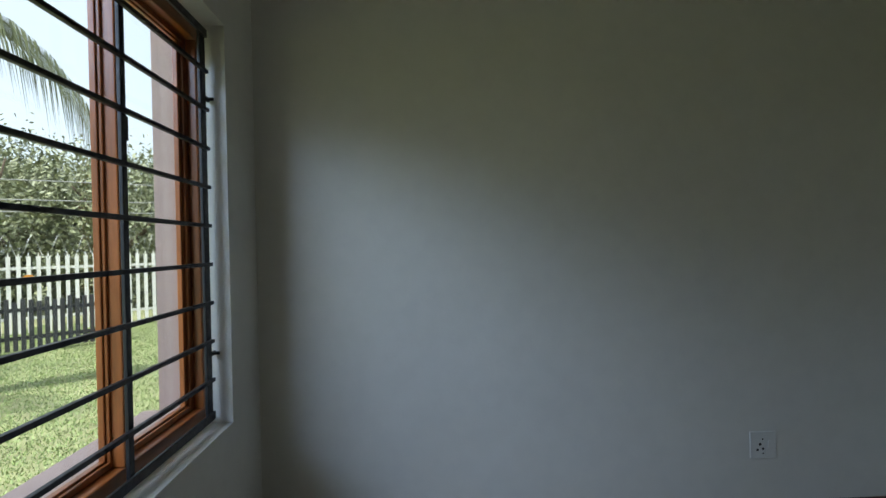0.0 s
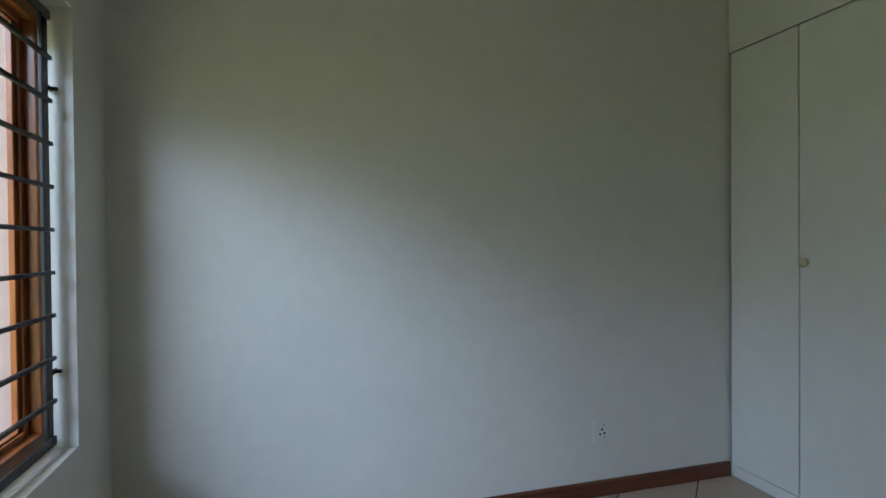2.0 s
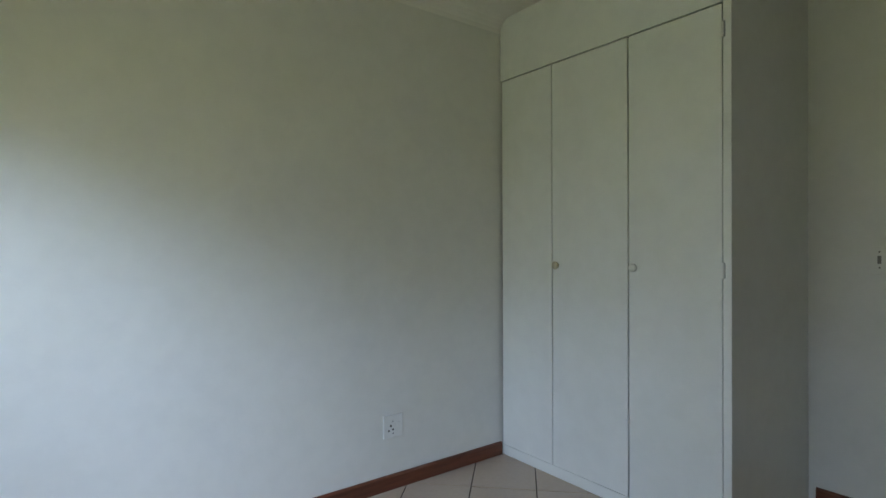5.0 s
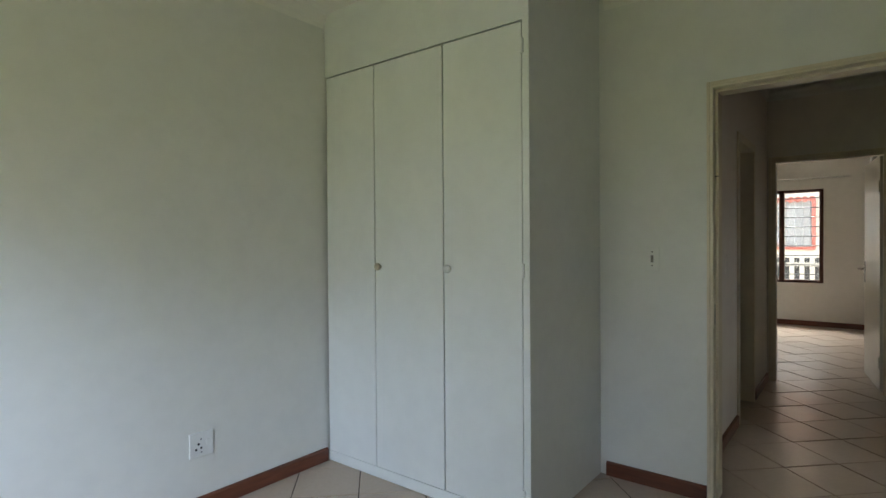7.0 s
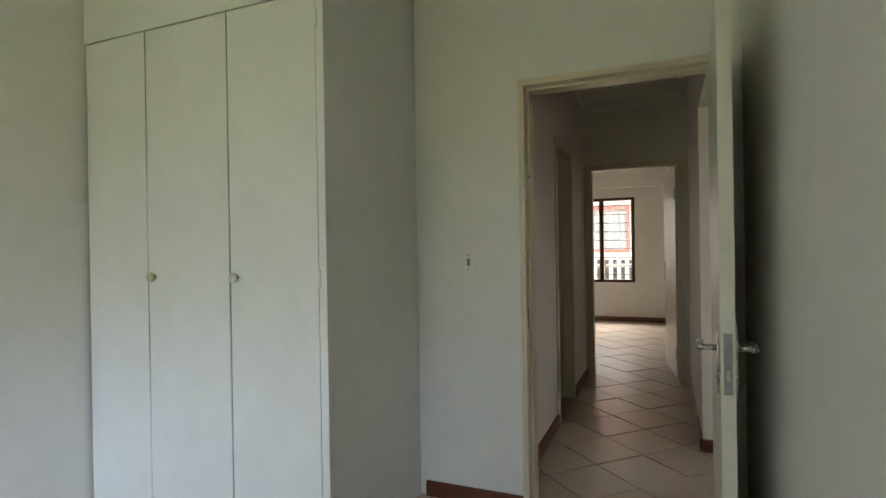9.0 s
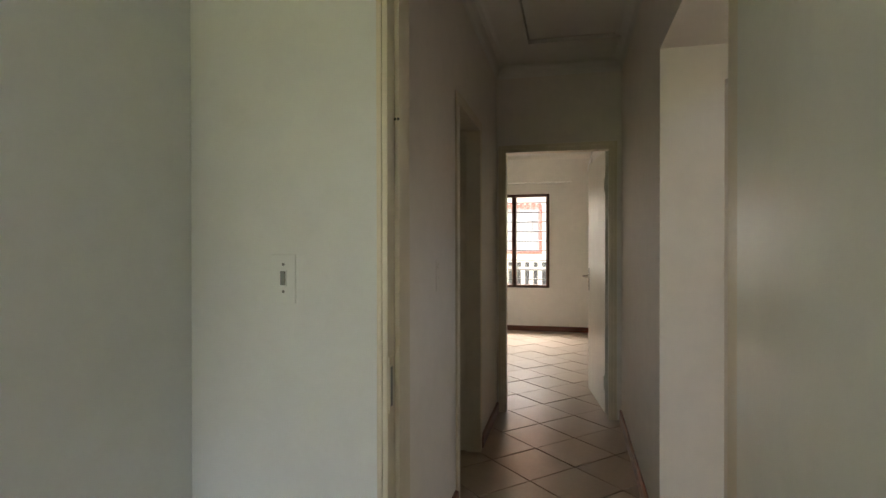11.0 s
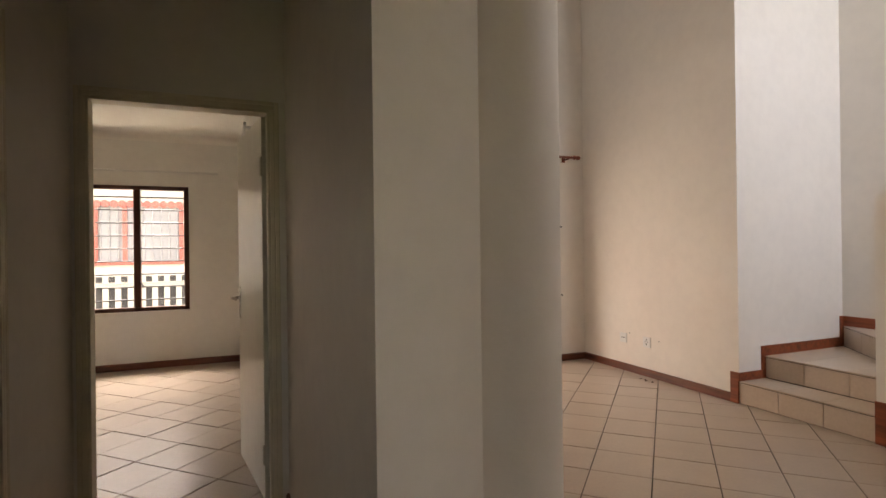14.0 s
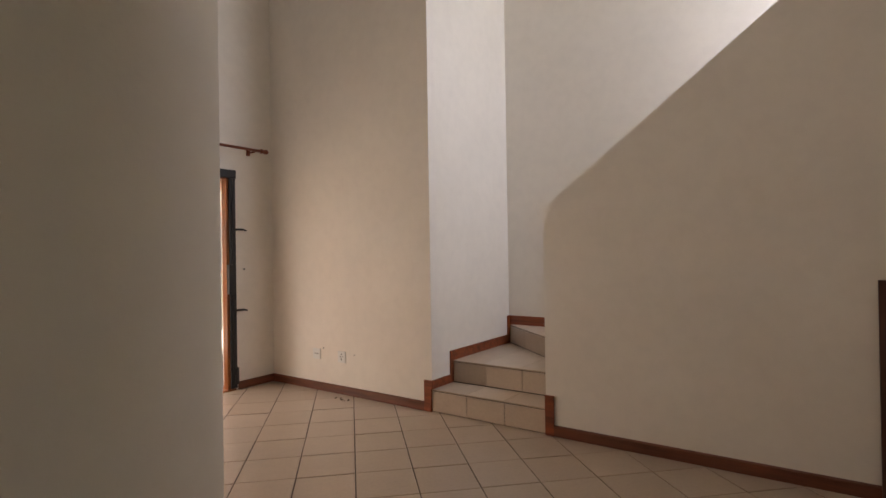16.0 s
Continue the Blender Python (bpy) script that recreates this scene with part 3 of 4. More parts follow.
# dark by default: these discs paint the shade inside pin holes
def dot_y(e, name, x, z, r, face, side, mat=DARK):
    d = bmesh.new()
    tube(d, (x, face + side * 0.0095, z), (x, face + side * 0.0112, z), r, 12)
    part(name, d, mat, e)


sk = plate_y("wall_socket", 1.825, 0.33, 0.118, 0.118, NW, -1, "white square three-pin wall socket with a rocker switch", "socket")
for dx, dz, r in ((-0.004, 0.026, 0.0035), (-0.016, 0.004, 0.006), (-0.028, -0.02, 0.0055), (-0.003, -0.016, 0.0055), (-0.003, -0.036, 0.0035)):
    dot_y(sk, "pin_hole", 1.825 + dx, 0.33 + dz, r, NW, -1)
part("rocker", bx((1.846, NW - 0.013, 0.322), (1.864, NW - 0.0095, 0.348), 0.001), PLASTIC, sk)
s2 = plate_y("wall_socket", 7.645, 0.345, 0.10, 0.105, LS, 1, "small white three-pin socket low on the wall", "socket")
for dx, dz, r in ((0.0, 0.026, 0.0065), (-0.014, 0.004, 0.0055), (0.014, 0.004, 0.0055), (0.0, -0.020, 0.0085)):
    dot_y(s2, "pin_hole", 7.645 + dx, 0.345 + dz, r, LS, 1)
s3 = plate_y("blank_plate", 7.985, 0.345, 0.10, 0.10, LS, 1, "painted-over telephone plate low on the wall", "plate")
part("slot", bx((7.955, LS + 0.0095, 0.343), (8.01, LS + 0.0112, 0.351), 0.0005), GREYP, s3)
for dx, dz, r in ((-0.09, 0.06, 0.007), (-0.50, 0.03, 0.006)):
    pm = bmesh.new()
    tube(pm, (7.985 + dx, LS + 0.0002, 0.345 + dz), (7.985 + dx, LS + 0.002, 0.345 + dz), r, 12)
    tagged(new("wall_plug", mesh_of("wall_plug", pm, GREYP)), "small grey filled screw hole in the wall", "hole", "filled holes")
hp = plate_y("light_switch", 4.365, 1.165, 0.072, 0.14, HN, -1, "painted-over cream light switch in the hall", "switch", CREAM, 0.003)
for dx, dz, r in ((-0.004, 0.045, 0.004), (-0.022, 0.035, 0.004), (0.004, 0.028, 0.003), (0.0, -0.012, 0.004)):
    dot_y(hp, "screw", 4.365 + dx, 1.165 + dz, r, HN + 0.007, -1, YELLOWED)
sw = thing("light_switch", (EW, 1.095, 1.20), "white switch plate with a grey rocker", "switch")
part("plate", bx((EW - 0.005, 1.046, 1.138), (EW - 0.0005, 1.118, 1.268), 0.002), WHITE, sw)
part("rocker_frame", bx((EW - 0.0075, 1.072, 1.183), (EW - 0.0045, 1.091, 1.228), 0.001), PLASTIC, sw)
part("rocker", bx((EW - 0.0105, 1.0745, 1.187), (EW - 0.007, 1.088, 1.224), 0.001), GREYP, sw)
for z in (1.242, 1.170):
    sc = bmesh.new()
    tube(sc, (EW - 0.0062, 1.0815, z), (EW - 0.0045, 1.0815, z), 0.004, 12)
    part("screw", sc, GREYP, sw)
nail = bmesh.new()
tube(nail, (LE - 0.006, -3.33, 1.17), (LE, -3.33, 1.17), 0.010, 12)
tagged(new("wall_hook", mesh_of("wall_hook", nail, GREYP)), "small grey plug in the wall beside the patio door", "hook")

# crumbs of plaster by the skirting
cr = bmesh.new()
g = random.Random(8)
for k in range(14):
    c = (7.52 + g.uniform(-0.10, 0.08), -3.53 + g.uniform(-0.03, 0.03), 0.003)
    ball(cr, c, g.uniform(0.004, 0.011), (1.3, 0.8, 0.45), 6)
tagged(new("floor_debris", mesh_of("floor_debris", cr, BARK)), "dark crumbs of debris on the tiles by the skirting", "debris")


# ---------------------------------------------------------------- stairs
st = thing("staircase", (6.1, LS, 0), "tiled winder staircase with beige steps", "stairs")
R = 0.186
Y2 = -3.97
low = bmesh.new()
prism(low, [(SX0, LS - 0.01), (SX1 - 0.001, LS - 0.01), (SX1 - 0.001, Y2 - 0.01), (SX0, Y2 - 0.01)], 2, 0.0, R - 0.012)
part("step_core", low, GROUT, st)
mid = bmesh.new()
prism(mid, [(SX0, Y2 - 0.01), (SX1 - 0.001, Y2 - 0.01), (SX1 - 0.001, SBK + 0.001), (SX0, -4.17)], 2, 0.0, 2 * R - 0.012)
part("step_core", mid, GROUT, st)
up = bmesh.new()
prism(up, [(SX1 - 0.012, SBK + 0.001), (SX0 - 0.005, SBK + 0.001), (SX0 - 0.005, -4.18)], 2, 0.0, 3 * R - 0.012)
part("step_core", up, GROUT, st)
third = (SX1 - SX0 - 0.004) / 3
for k in range(3):
    x0 = SX0 + 0.002 + k * third
    part("riser_tile", bx((x0 + 0.003, LS - 0.011, 0.005), (x0 + third - 0.003, LS + 0.001, R - 0.019), 0.0015), STEPTILE, st)
    part("tread_tile", bx((x0 + 0.003, Y2 + 0.004, R - 0.011), (x0 + third - 0.003, LS + 0.003, R), 0.002), STEPTILE, st)
    part("riser_tile", bx((x0 + 0.002, Y2 - 0.011, R + 0.004), (x0 + third - 0.002, Y2 + 0.001, 2 * R - 0.019), 0.0015), STEPTILE, st)


def cut_tile(pts, z):
    bm = bmesh.new()
    prism(bm, pts, 2, z - 0.011, z)
    return part("tread_tile", bm, STEPTILE, st)


# winder tread, cut in wedges
yc = lambda x: -4.17 + (x - SX0) * (SBK + 4.17) / (SX1 - SX0)
xs = [SX0 + 0.002, 5.95, 6.30, SX1 - 0.004]
for a, b in zip(xs, xs[1:]):
    cut_tile([(a + 0.002, Y2 + 0.006), (b - 0.002, Y2 + 0.006), (b - 0.002, yc(b) + 0.004), (a + 0.002, yc(a) + 0.004)], 2 * R)
# the winder's riser
for f0, f1 in ((0.0, 0.36), (0.36, 0.70), (0.70, 1.0)):
    p, q = [Vector((SX0 + (SX1 - 0.014 - SX0) * f, -4.17 + (SBK + 4.17) * f, 0)) for f in (f0 + 0.003, f1 - 0.003)]
    nrm = Vector((-(q - p).y, (q - p).x, 0)).normalized() * 0.010
    bm = bmesh.new()
    prism(bm, [(v.x, v.y) for v in (p, q, q + nrm, p + nrm)], 2, 2 * R + 0.004, 3 * R - 0.019)
    part("riser_tile", bm, STEPTILE, st)
cut_tile([(SX0 + 0.002, -4.16), (6.10, yc(6.10) + 0.014), (6.10, SBK + 0.003), (SX0 + 0.002, SBK + 0.003)], 3 * R)
cut_tile([(6.104, yc(6.104) + 0.014), (SX1 - 0.014, SBK + 0.012), (SX1 - 0.016, SBK + 0.003), (6.104, SBK + 0.003)], 3 * R)
for k in range(9):
    x1 = SX0 - 0.006 - 0.25 * k
    part("upper_step", bx((x1 - 0.249, SBK + 0.001, 0), (x1, LS - 0.125, (4 + k) * R), 0.003), STEPTILE, st)
# knee wall with its sloping top
kn = bmesh.new()
prism(kn, [(SX0, 0.0), (SX0, 1.607), (SX0 - 1.85, 1.607 + 1.85 * 0.748), (LW + 0.002, 1.607 + (SX0 - LW) * 0.748), (LW + 0.002, 0.0)], 1, LS - 0.12, LS)
setting("wall_stair_knee", kn, CREAM, "cream knee wall with a sloping top beside the stairs")


# stepped red skirting on the stairs
def board(a, b):
    part("stair_skirting", bx(a, b, 0.003), STAIRSK, st, "red-brown stepped wooden skirting")


sx = SX1 - 0.016
board((SX1 - 0.002, LS, 0.0), (SX1 + 0.072, LS + 0.017, R + 0.070))
board((sx, Y2 + 0.04, R), (SX1 - 0.0005, LS + 0.017, R + 0.070))
board((sx, Y2 - 0.03, R), (SX1 - 0.0005, Y2 + 0.04, 2 * R + 0.085))
board((sx, SBK + 0.02, 2 * R), (SX1 - 0.0005, Y2 - 0.03, 2 * R + 0.085))
board((sx - 0.004, SBK + 0.0005, 2 * R), (SX1 - 0.0005, SBK + 0.05, 3 * R + 0.092))
board((SX0, SBK + 0.0005, 3 * R), (sx - 0.004, SBK + 0.016, 3 * R + 0.092))
board((SX0 - 0.065, LS + 0.0005, 0.0), (SX0 + 0.002, LS + 0.017, R + 0.095))

# low cupboard door under the stairs
uc = thing("understair_door", (3.3, LS, 0), "low dark wooden cupboard door under the stairs", "door", kind="structure")
for x0, x1 in ((2.98, 3.04), (3.69, 3.75)):
    part("frame_stile", bx((x0, LS + 0.0005, 0), (x1, LS + 0.03, 1.13), 0.004), DKWOOD, uc)
part("frame_head", bx((3.04, LS + 0.0005, 1.07), (3.69, LS + 0.03, 1.13), 0.004), DKWOOD, uc)
part("leaf", bx((3.043, LS + 0.0005, 0.01), (3.687, LS + 0.022, 1.067), 0.003), DKWOOD, uc)


# ---------------------------------------------------------------- patio door, gate and curtain rod
pd = thing("patio_door", (LE, -2.24, 0), "varnished wooden patio door frame standing open", "door", kind="structure")
for y0, y1 in ((-3.228, -3.150), (-1.33, -1.252)):
    part("frame_stile", bx((LE + 0.014, y0, 0.0), (LE + 0.085, y1, 2.05), 0.006), OAK, pd)
part("frame_head", bx((LE + 0.014, -3.228, 2.05), (LE + 0.085, -1.252, 2.118), 0.005), OAKH, pd)
part("threshold", bx((LE - 0.002, -3.228, -0.005), (LE + 0.20, -1.252, 0.012), 0.003), OAKH, pd)
sg = thing("security_gate", (LE, -3.2, 0), "black steel folding security gate pushed aside", "gate")
part("top_track", bx((LE - 0.030, -3.235, 2.055), (LE + 0.012, -1.22, 2.135), 0.006), BLACK, sg)
part("end_stile", bx((LE - 0.018, -3.232, 0.02), (LE + 0.012, -3.195, 2.055), 0.003), BLACK, sg)
part("lead_stile", bx((LE - 0.012, -3.190, 0.02), (LE + 0.010, -3.172, 2.055), 0.003), BLACK, sg)
for k in range(4):
    y = -3.194 + 0.005 * k
    part("folded_bar", bx((LE - 0.008, y, 0.05), (LE + 0.004, y + 0.003, 2.05), 0.001), BLACK, sg)
part("lock_case", bx((LE - 0.030, -3.205, 0.93), (LE + 0.012, -3.150, 1.22), 0.004), BLACK, sg)
for z in (1.56, 0.775):
    c = bmesh.new()
    box(c, (LE - 0.045, -3.300, z - 0.012), (LE - 0.026, -3.225, z + 0.010), 0.003)
    tube(c, (LE - 0.036, -3.300, z), (LE - 0.036, -3.335, z - 0.010), 0.008, 10)
    part("catch", c, BLACK, sg)
part("foot_bolt", bx((LE - 0.035, -3.240, 0.06), (LE - 0.012, -3.205, 0.22), 0.003), BLACK, sg)

rod = thing("curtain_rod", (LE - 0.11, -2.2, 2.33), "red-brown wooden curtain rod above the patio door", "curtain rod")
rb = bmesh.new()
tube(rb, (LE - 0.11, -3.46, 2.345), (LE - 0.11, -0.95, 2.345), 0.014, 16)
part("pole", rb, RODWOOD, rod, "", True)
for y, s in ((-3.46, -1), (-0.95, 1)):
    f = bmesh.new()
    lathe(f, (LE - 0.11, y, 2.345), (0, s, 0), [(0, 0.015), (0.004, 0.023), (0.014, 0.023), (0.018, 0.014), (0.05, 0.024), (0.075, 0.022), (0.09, 0.009)], 18)
    part("finial", f, RODWOOD, rod, "", True)
for y in (-3.39, -1.05):
    b = bx((LE - 0.012, y - 0.02, 2.30), (LE - 0.0005, y + 0.02, 2.38), 0.003)
    tube(b, (LE - 0.012, y, 2.328), (LE - 0.11, y, 2.328), 0.009, 10)
    part("bracket", b, RODWOOD, rod)


# ---------------------------------------------------------------- second bedroom
w2 = thing("window_2", (RE, 1.4, 0.65), "dark brown wooden window with thin burglar bars", "window", kind="structure")
A, B, C, D = 0.65, 2.10, 0.65, 2.07
for y0, y1 in ((A + 0.001, A + 0.052), (B - 0.052, B - 0.001)):
    part("frame_stile", bx((RE + 0.004, y0, C + 0.045), (RE + 0.085, y1, D - 0.045), 0.004), DKWOOD, w2)
for z0, z1 in ((C + 0.001, C + 0.045), (D - 0.045, D - 0.001)):
    part("frame_rail", bx((RE + 0.004, A + 0.001, z0), (RE + 0.085, B - 0.001, z1), 0.004), DKWOOD, w2)
for y in (1.18, 1.66):
    part("mullion", bx((RE + 0.004, y - 0.035, C + 0.045), (RE + 0.085, y + 0.035, D - 0.045), 0.004), DKWOOD, w2)
for y0, y1 in ((A + 0.052, 1.145), (1.215, 1.625), (1.695, B - 0.052)):
    g = part("pane", bx((RE + 0.055, y0, C + 0.045), (RE + 0.059, y1, D - 0.045)), GLASS, w2)
    g.visible_shadow = False
for k in range(9):
    b = bmesh.new()
    z = C + 0.13 + 0.145 * k
    tube(b, (RE + 0.022, A + 0.05, z), (RE + 0.022, B - 0.05, z), 0.008, 8)
    part("burglar_bar", b, BLACK, w2)
h = bmesh.new()
tube(h, (RE + 0.002, 1.165, 0.99), (RE - 0.02, 1.165, 0.99), 0.008, 10)
tube(h, (RE - 0.02, 1.165, 0.995), (RE - 0.025, 1.11, 0.93), 0.007, 10)
part("window_handle", h, BLACK, w2)
setting("trim_sill", bx((RE - 0.018, A - 0.03, C - 0.03), (RE - 0.0005, B + 0.03, C - 0.002), 0.004), WHITE, "white plastered window sill")
r2 = thing("curtain_rail", (RE - 0.08, 1.35, 2.2), "plain white metal curtain rail above the window", "curtain rail")
rr = bmesh.new()
tube(rr, (RE - 0.08, 0.33, 2.225), (RE - 0.08, 2.45, 2.225), 0.012, 12)
part("pole", rr, PLASTIC, r2, "", True)
for y in (0.55, 1.4, 2.25):
    part("bracket", bx((RE - 0.085, y - 0.008, 2.213), (RE - 0.0005, y + 0.008, 2.237), 0.002), PLASTIC, r2)
r3 = thing("curtain_rail", (9.2, RS + 0.08, 2.3), "plain white metal curtain rail above the patio door", "curtain rail")
rr = bmesh.new()
tube(rr, (7.95, RS + 0.08, 2.33), (9.85, RS + 0.08, 2.33), 0.012, 12)
part("pole", rr, PLASTIC, r3, "", True)
for x in (8.1, 9.75):
    part("bracket", bx((x - 0.008, RS + 0.0005, 2.318), (x + 0.008, RS + 0.085, 2.342), 0.002), PLASTIC, r3)
p2 = thing("patio_door_2", (8.9, RS, 0), "dark brown wooden patio door in the far bedroom", "door", kind="structure")
for x0, x1 in ((8.152, 8.23), (8.86, 8.92), (9.54, 9.618)):
    part("frame_stile", bx((x0, RS - 0.10, 0.001), (x1, RS + 0.012, 1.98), 0.004), DKWOOD, p2)
part("frame_head", bx((8.152, RS - 0.10, 1.98), (9.618, RS + 0.012, 2.058), 0.004), DKWOOD, p2)
for x0, x1 in ((8.231, 8.859), (8.921, 9.539)):
    lf = bmesh.new()
    for a, b in (((x0, 0.01), (x0 + 0.09, 1.979)), ((x1 - 0.09, 0.01), (x1, 1.979)), ((x0 + 0.09, 0.01), (x1 - 0.09, 0.22)), ((x0 + 0.09, 1.88), (x1 - 0.09, 1.979))):
        box(lf, (a[0], RS - 0.075, a[1]), (b[0], RS - 0.035, b[1]), 0.003)
    q = part("leaf", lf, DKWOOD, p2)
    g = part("pane", bx((x0 + 0.085, RS - 0.058, 0.215), (x1 - 0.085, RS - 0.053, 1.885)), GLASS, q)
    g.visible_shadow = False


# ---------------------------------------------------------------- outside, west
GZ = -0.25
gp = bmesh.new()
n_g = 60
rings = [0.0, 6, 12, 20, 35, 70, 200, 900]
prev = None
centre = gp.verts.new((0, 0, GZ))
for r in rings[1:]:
    cur = [gp.verts.new((r * math.cos(6.28319 * k / n_g), r * math.sin(6.28319 * k / n_g), GZ)) for k in range(n_g)]
    for k in range(n_g):
        j = (k + 1) % n_g
        gp.faces.new((centre, cur[k], cur[j]) if prev is None else (prev[k], cur[k], cur[j], prev[j]))
    prev = cur
setting("ground", gp, SOIL, "sunlit lawn ground")


def pydata(name, verts, faces, material):
    me = bpy.data.meshes.new(name)
    me.from_pydata(verts, [], faces)
    me.materials.append(material)
    me.update()
    return me


rng = np.random.default_rng(4)


def blades(n, x0, x1, y0, y1):
    x, y = rng.uniform(x0, x1, n), rng.uniform(y0, y1, n)
    a, hgt, w, lean = rng.uniform(0, 6.283, n), rng.uniform(0.010, 0.030, n), rng.uniform(0.004, 0.009, n), rng.uniform(-0.02, 0.02, (2, n))
    v = np.empty((n, 3, 3))
    v[:, 0] = np.stack([x - w * np.cos(a), y - w * np.sin(a), np.full(n, GZ)], 1)
    v[:, 1] = np.stack([x + w * np.cos(a), y + w * np.sin(a), np.full(n, GZ)], 1)
    v[:, 2] = np.stack([x + lean[0], y + lean[1], GZ + hgt], 1)
    return v.reshape(-1, 3).tolist(), [(3 * k, 3 * k + 1, 3 * k + 2) for k in range(n)]


gv, gf = blades(130000, -7.5, -0.9, 2.2, 12.0)
tagged(new("grass", pydata("grass", gv, gf, BLADE)), "short sunlit green lawn grass", "grass", kind="stuff")


def leaves(cent, rad, n, size, seed, squash=0.85):
    """Leaf quads in uneven clumps round cent."""
    g = np.random.default_rng(seed)
    nc = max(8, n // 90)
    d = g.normal(size=(nc, 3))
    d /= np.linalg.norm(d, axis=1)[:, None]
    cc = np.array(cent) + d * (g.uniform(0.35, 1.0, nc) ** 0.6)[:, None] * np.array([rad, rad, rad * squash])
    cr = g.uniform(0.16, 0.34, nc) * rad
    which = g.integers(0, nc, n)
    p = cc[which] + g.normal(size=(n, 3)) * (cr[which] * 0.5)[:, None]
    u = g.normal(size=(n, 3))
    u /= np.linalg.norm(u, axis=1)[:, None]
    w = np.cross(u, g.normal(size=(n, 3)))
    w /= np.linalg.norm(w, axis=1)[:, None]
    s = g.uniform(0.6, 1.4, n)[:, None] * size
    q = np.stack([p - u * s, p + w * s * 0.45, p + u * s, p - w * s * 0.45], 1)
    return q.reshape(-1, 3).tolist(), [(4 * k, 4 * k + 1, 4 * k + 2, 4 * k + 3) for k in range(n)]


def tree(x, y, height, rad, n, size, seed, mat, label):
    g = random.Random(seed)
    e = thing("tree", (x, y, GZ), label, "tree", "trees behind the fence")
    tr = bmesh.new()
    top = height - rad * 0.8
    tube(tr, (x, y, GZ), (x + 0.1, y, GZ + top), 0.16, 10, 0.09)
    for k in range(6):
        a = k * 1.05 + g.uniform(0, 0.5)
        b0 = Vector((x + 0.1, y, GZ + top * g.uniform(0.55, 1.0)))
        b1 = b0 + Vector((math.cos(a) * rad * 0.7, math.sin(a) * rad * 0.7, rad * g.uniform(0.4, 0.9)))
        tube(tr, b0, b1, 0.07, 8, 0.02)
    part("trunk", tr, BARK, e, "", True)
    v, f = leaves((x, y, GZ + height - rad * 0.85), rad, n, size, seed)
    o = new("crown", pydata("crown", v, f, mat))
    o.parent = e
    o.matrix_parent_inverse = e.matrix_world.inverted()
    return e


for k, (x, y, hh, rad, n, mat) in enumerate(((-10.6, 14.2, 4.0, 2.2, 9000, LEAF), (-8.0, 15.6, 4.3, 2.3, 9000, LEAF), (-12.5, 17.0, 5.2, 2.8, 9000, LEAF2),
                                               (-6.0, 18.5, 3.6, 2.2, 8000, LEAF2), (-9.5, 20.5, 4.6, 2.6, 7000, LEAF2), (-4.2, 21.0, 3.4, 2.2, 6000, LEAF2), (-14.5, 13.5, 4.6, 2.4, 6000, LEAF))):
    tree(x, y, hh, rad, int(n * 1.8), 0.068, 30 + k, mat, "bushy olive-green tree behind the white fence" if mat is LEAF else "dark green bushy tree further back")
# undergrowth right behind the palings
hv, hf = [], []
for k in range(9):
    v, f = leaves((-14 + 1.7 * k, 10.2 + 0.98 * k + 2.2, 0.35), 1.0, 1500, 0.075, 70 + k, 0.7)
    hf += [tuple(i + len(hv) for i in q) for q in f]
    hv += v
tagged(new("undergrowth", pydata("undergrowth", hv, hf, LEAF2)), "dark green shrubs behind the white fence", "shrub", kind="stuff")

# white palisade fence
F0, FD = Vector((-6.4, 11.25, GZ)), Vector((0.80, 0.60, 0)).normalized()
fence = thing("palisade_fence", F0, "white steel palisade fence with pointed pales", "fence")
FNR = Vector((-FD.y, FD.x, 0))


def along(s, off, z):
    return F0 + FD * s + FNR * off + Vector((0, 0, z))


pale = bmesh.new()
for sgn in (-1, 1):
    prism(pale, [(0, 0), (sgn * 0.033, 0), (sgn * 0.033, 1.38), (sgn * 0.040, 1.46), (sgn * 0.018, 1.43), (0, 1.53)], 1, -0.003 - sgn * 0.001, 0.003 - sgn * 0.001)
pale_mesh = mesh_of("pale", pale, WHITESTEEL)
rot = Matrix.Rotation(math.atan2(FD.y, FD.x), 4, "Z")
for k in range(-46, 30):
    o = new("pale", pale_mesh)
    o.parent = fence
    o.matrix_parent_inverse = fence.matrix_world.inverted()
    o.matrix_world = Matrix.Translation(along(0.15 * k, 0, 0)) @ rot
for z in (0.28, 1.22):
    r = bmesh.new()
    m = Matrix.Translation(along(-1.2, 0.03, z)) @ rot
    box(r, (-5.8, -0.006, -0.025), (5.8, 0.02, 0.025), 0.003)
    bmesh.ops.transform(r, matrix=m, verts=r.verts)
    part("rail", r, WHITESTEEL, fence)
for s in (-5.4, -2.7, 0.62, 3.3):
    r = bmesh.new()
    box(r, (-0.03, 0.02, 0), (0.03, 0.08, 1.85), 0.003)
    bmesh.ops.transform(r, matrix=Matrix.Translation(along(s, 0, 0)) @ rot, verts=r.verts)
    part("post", r, WHITESTEEL, fence)
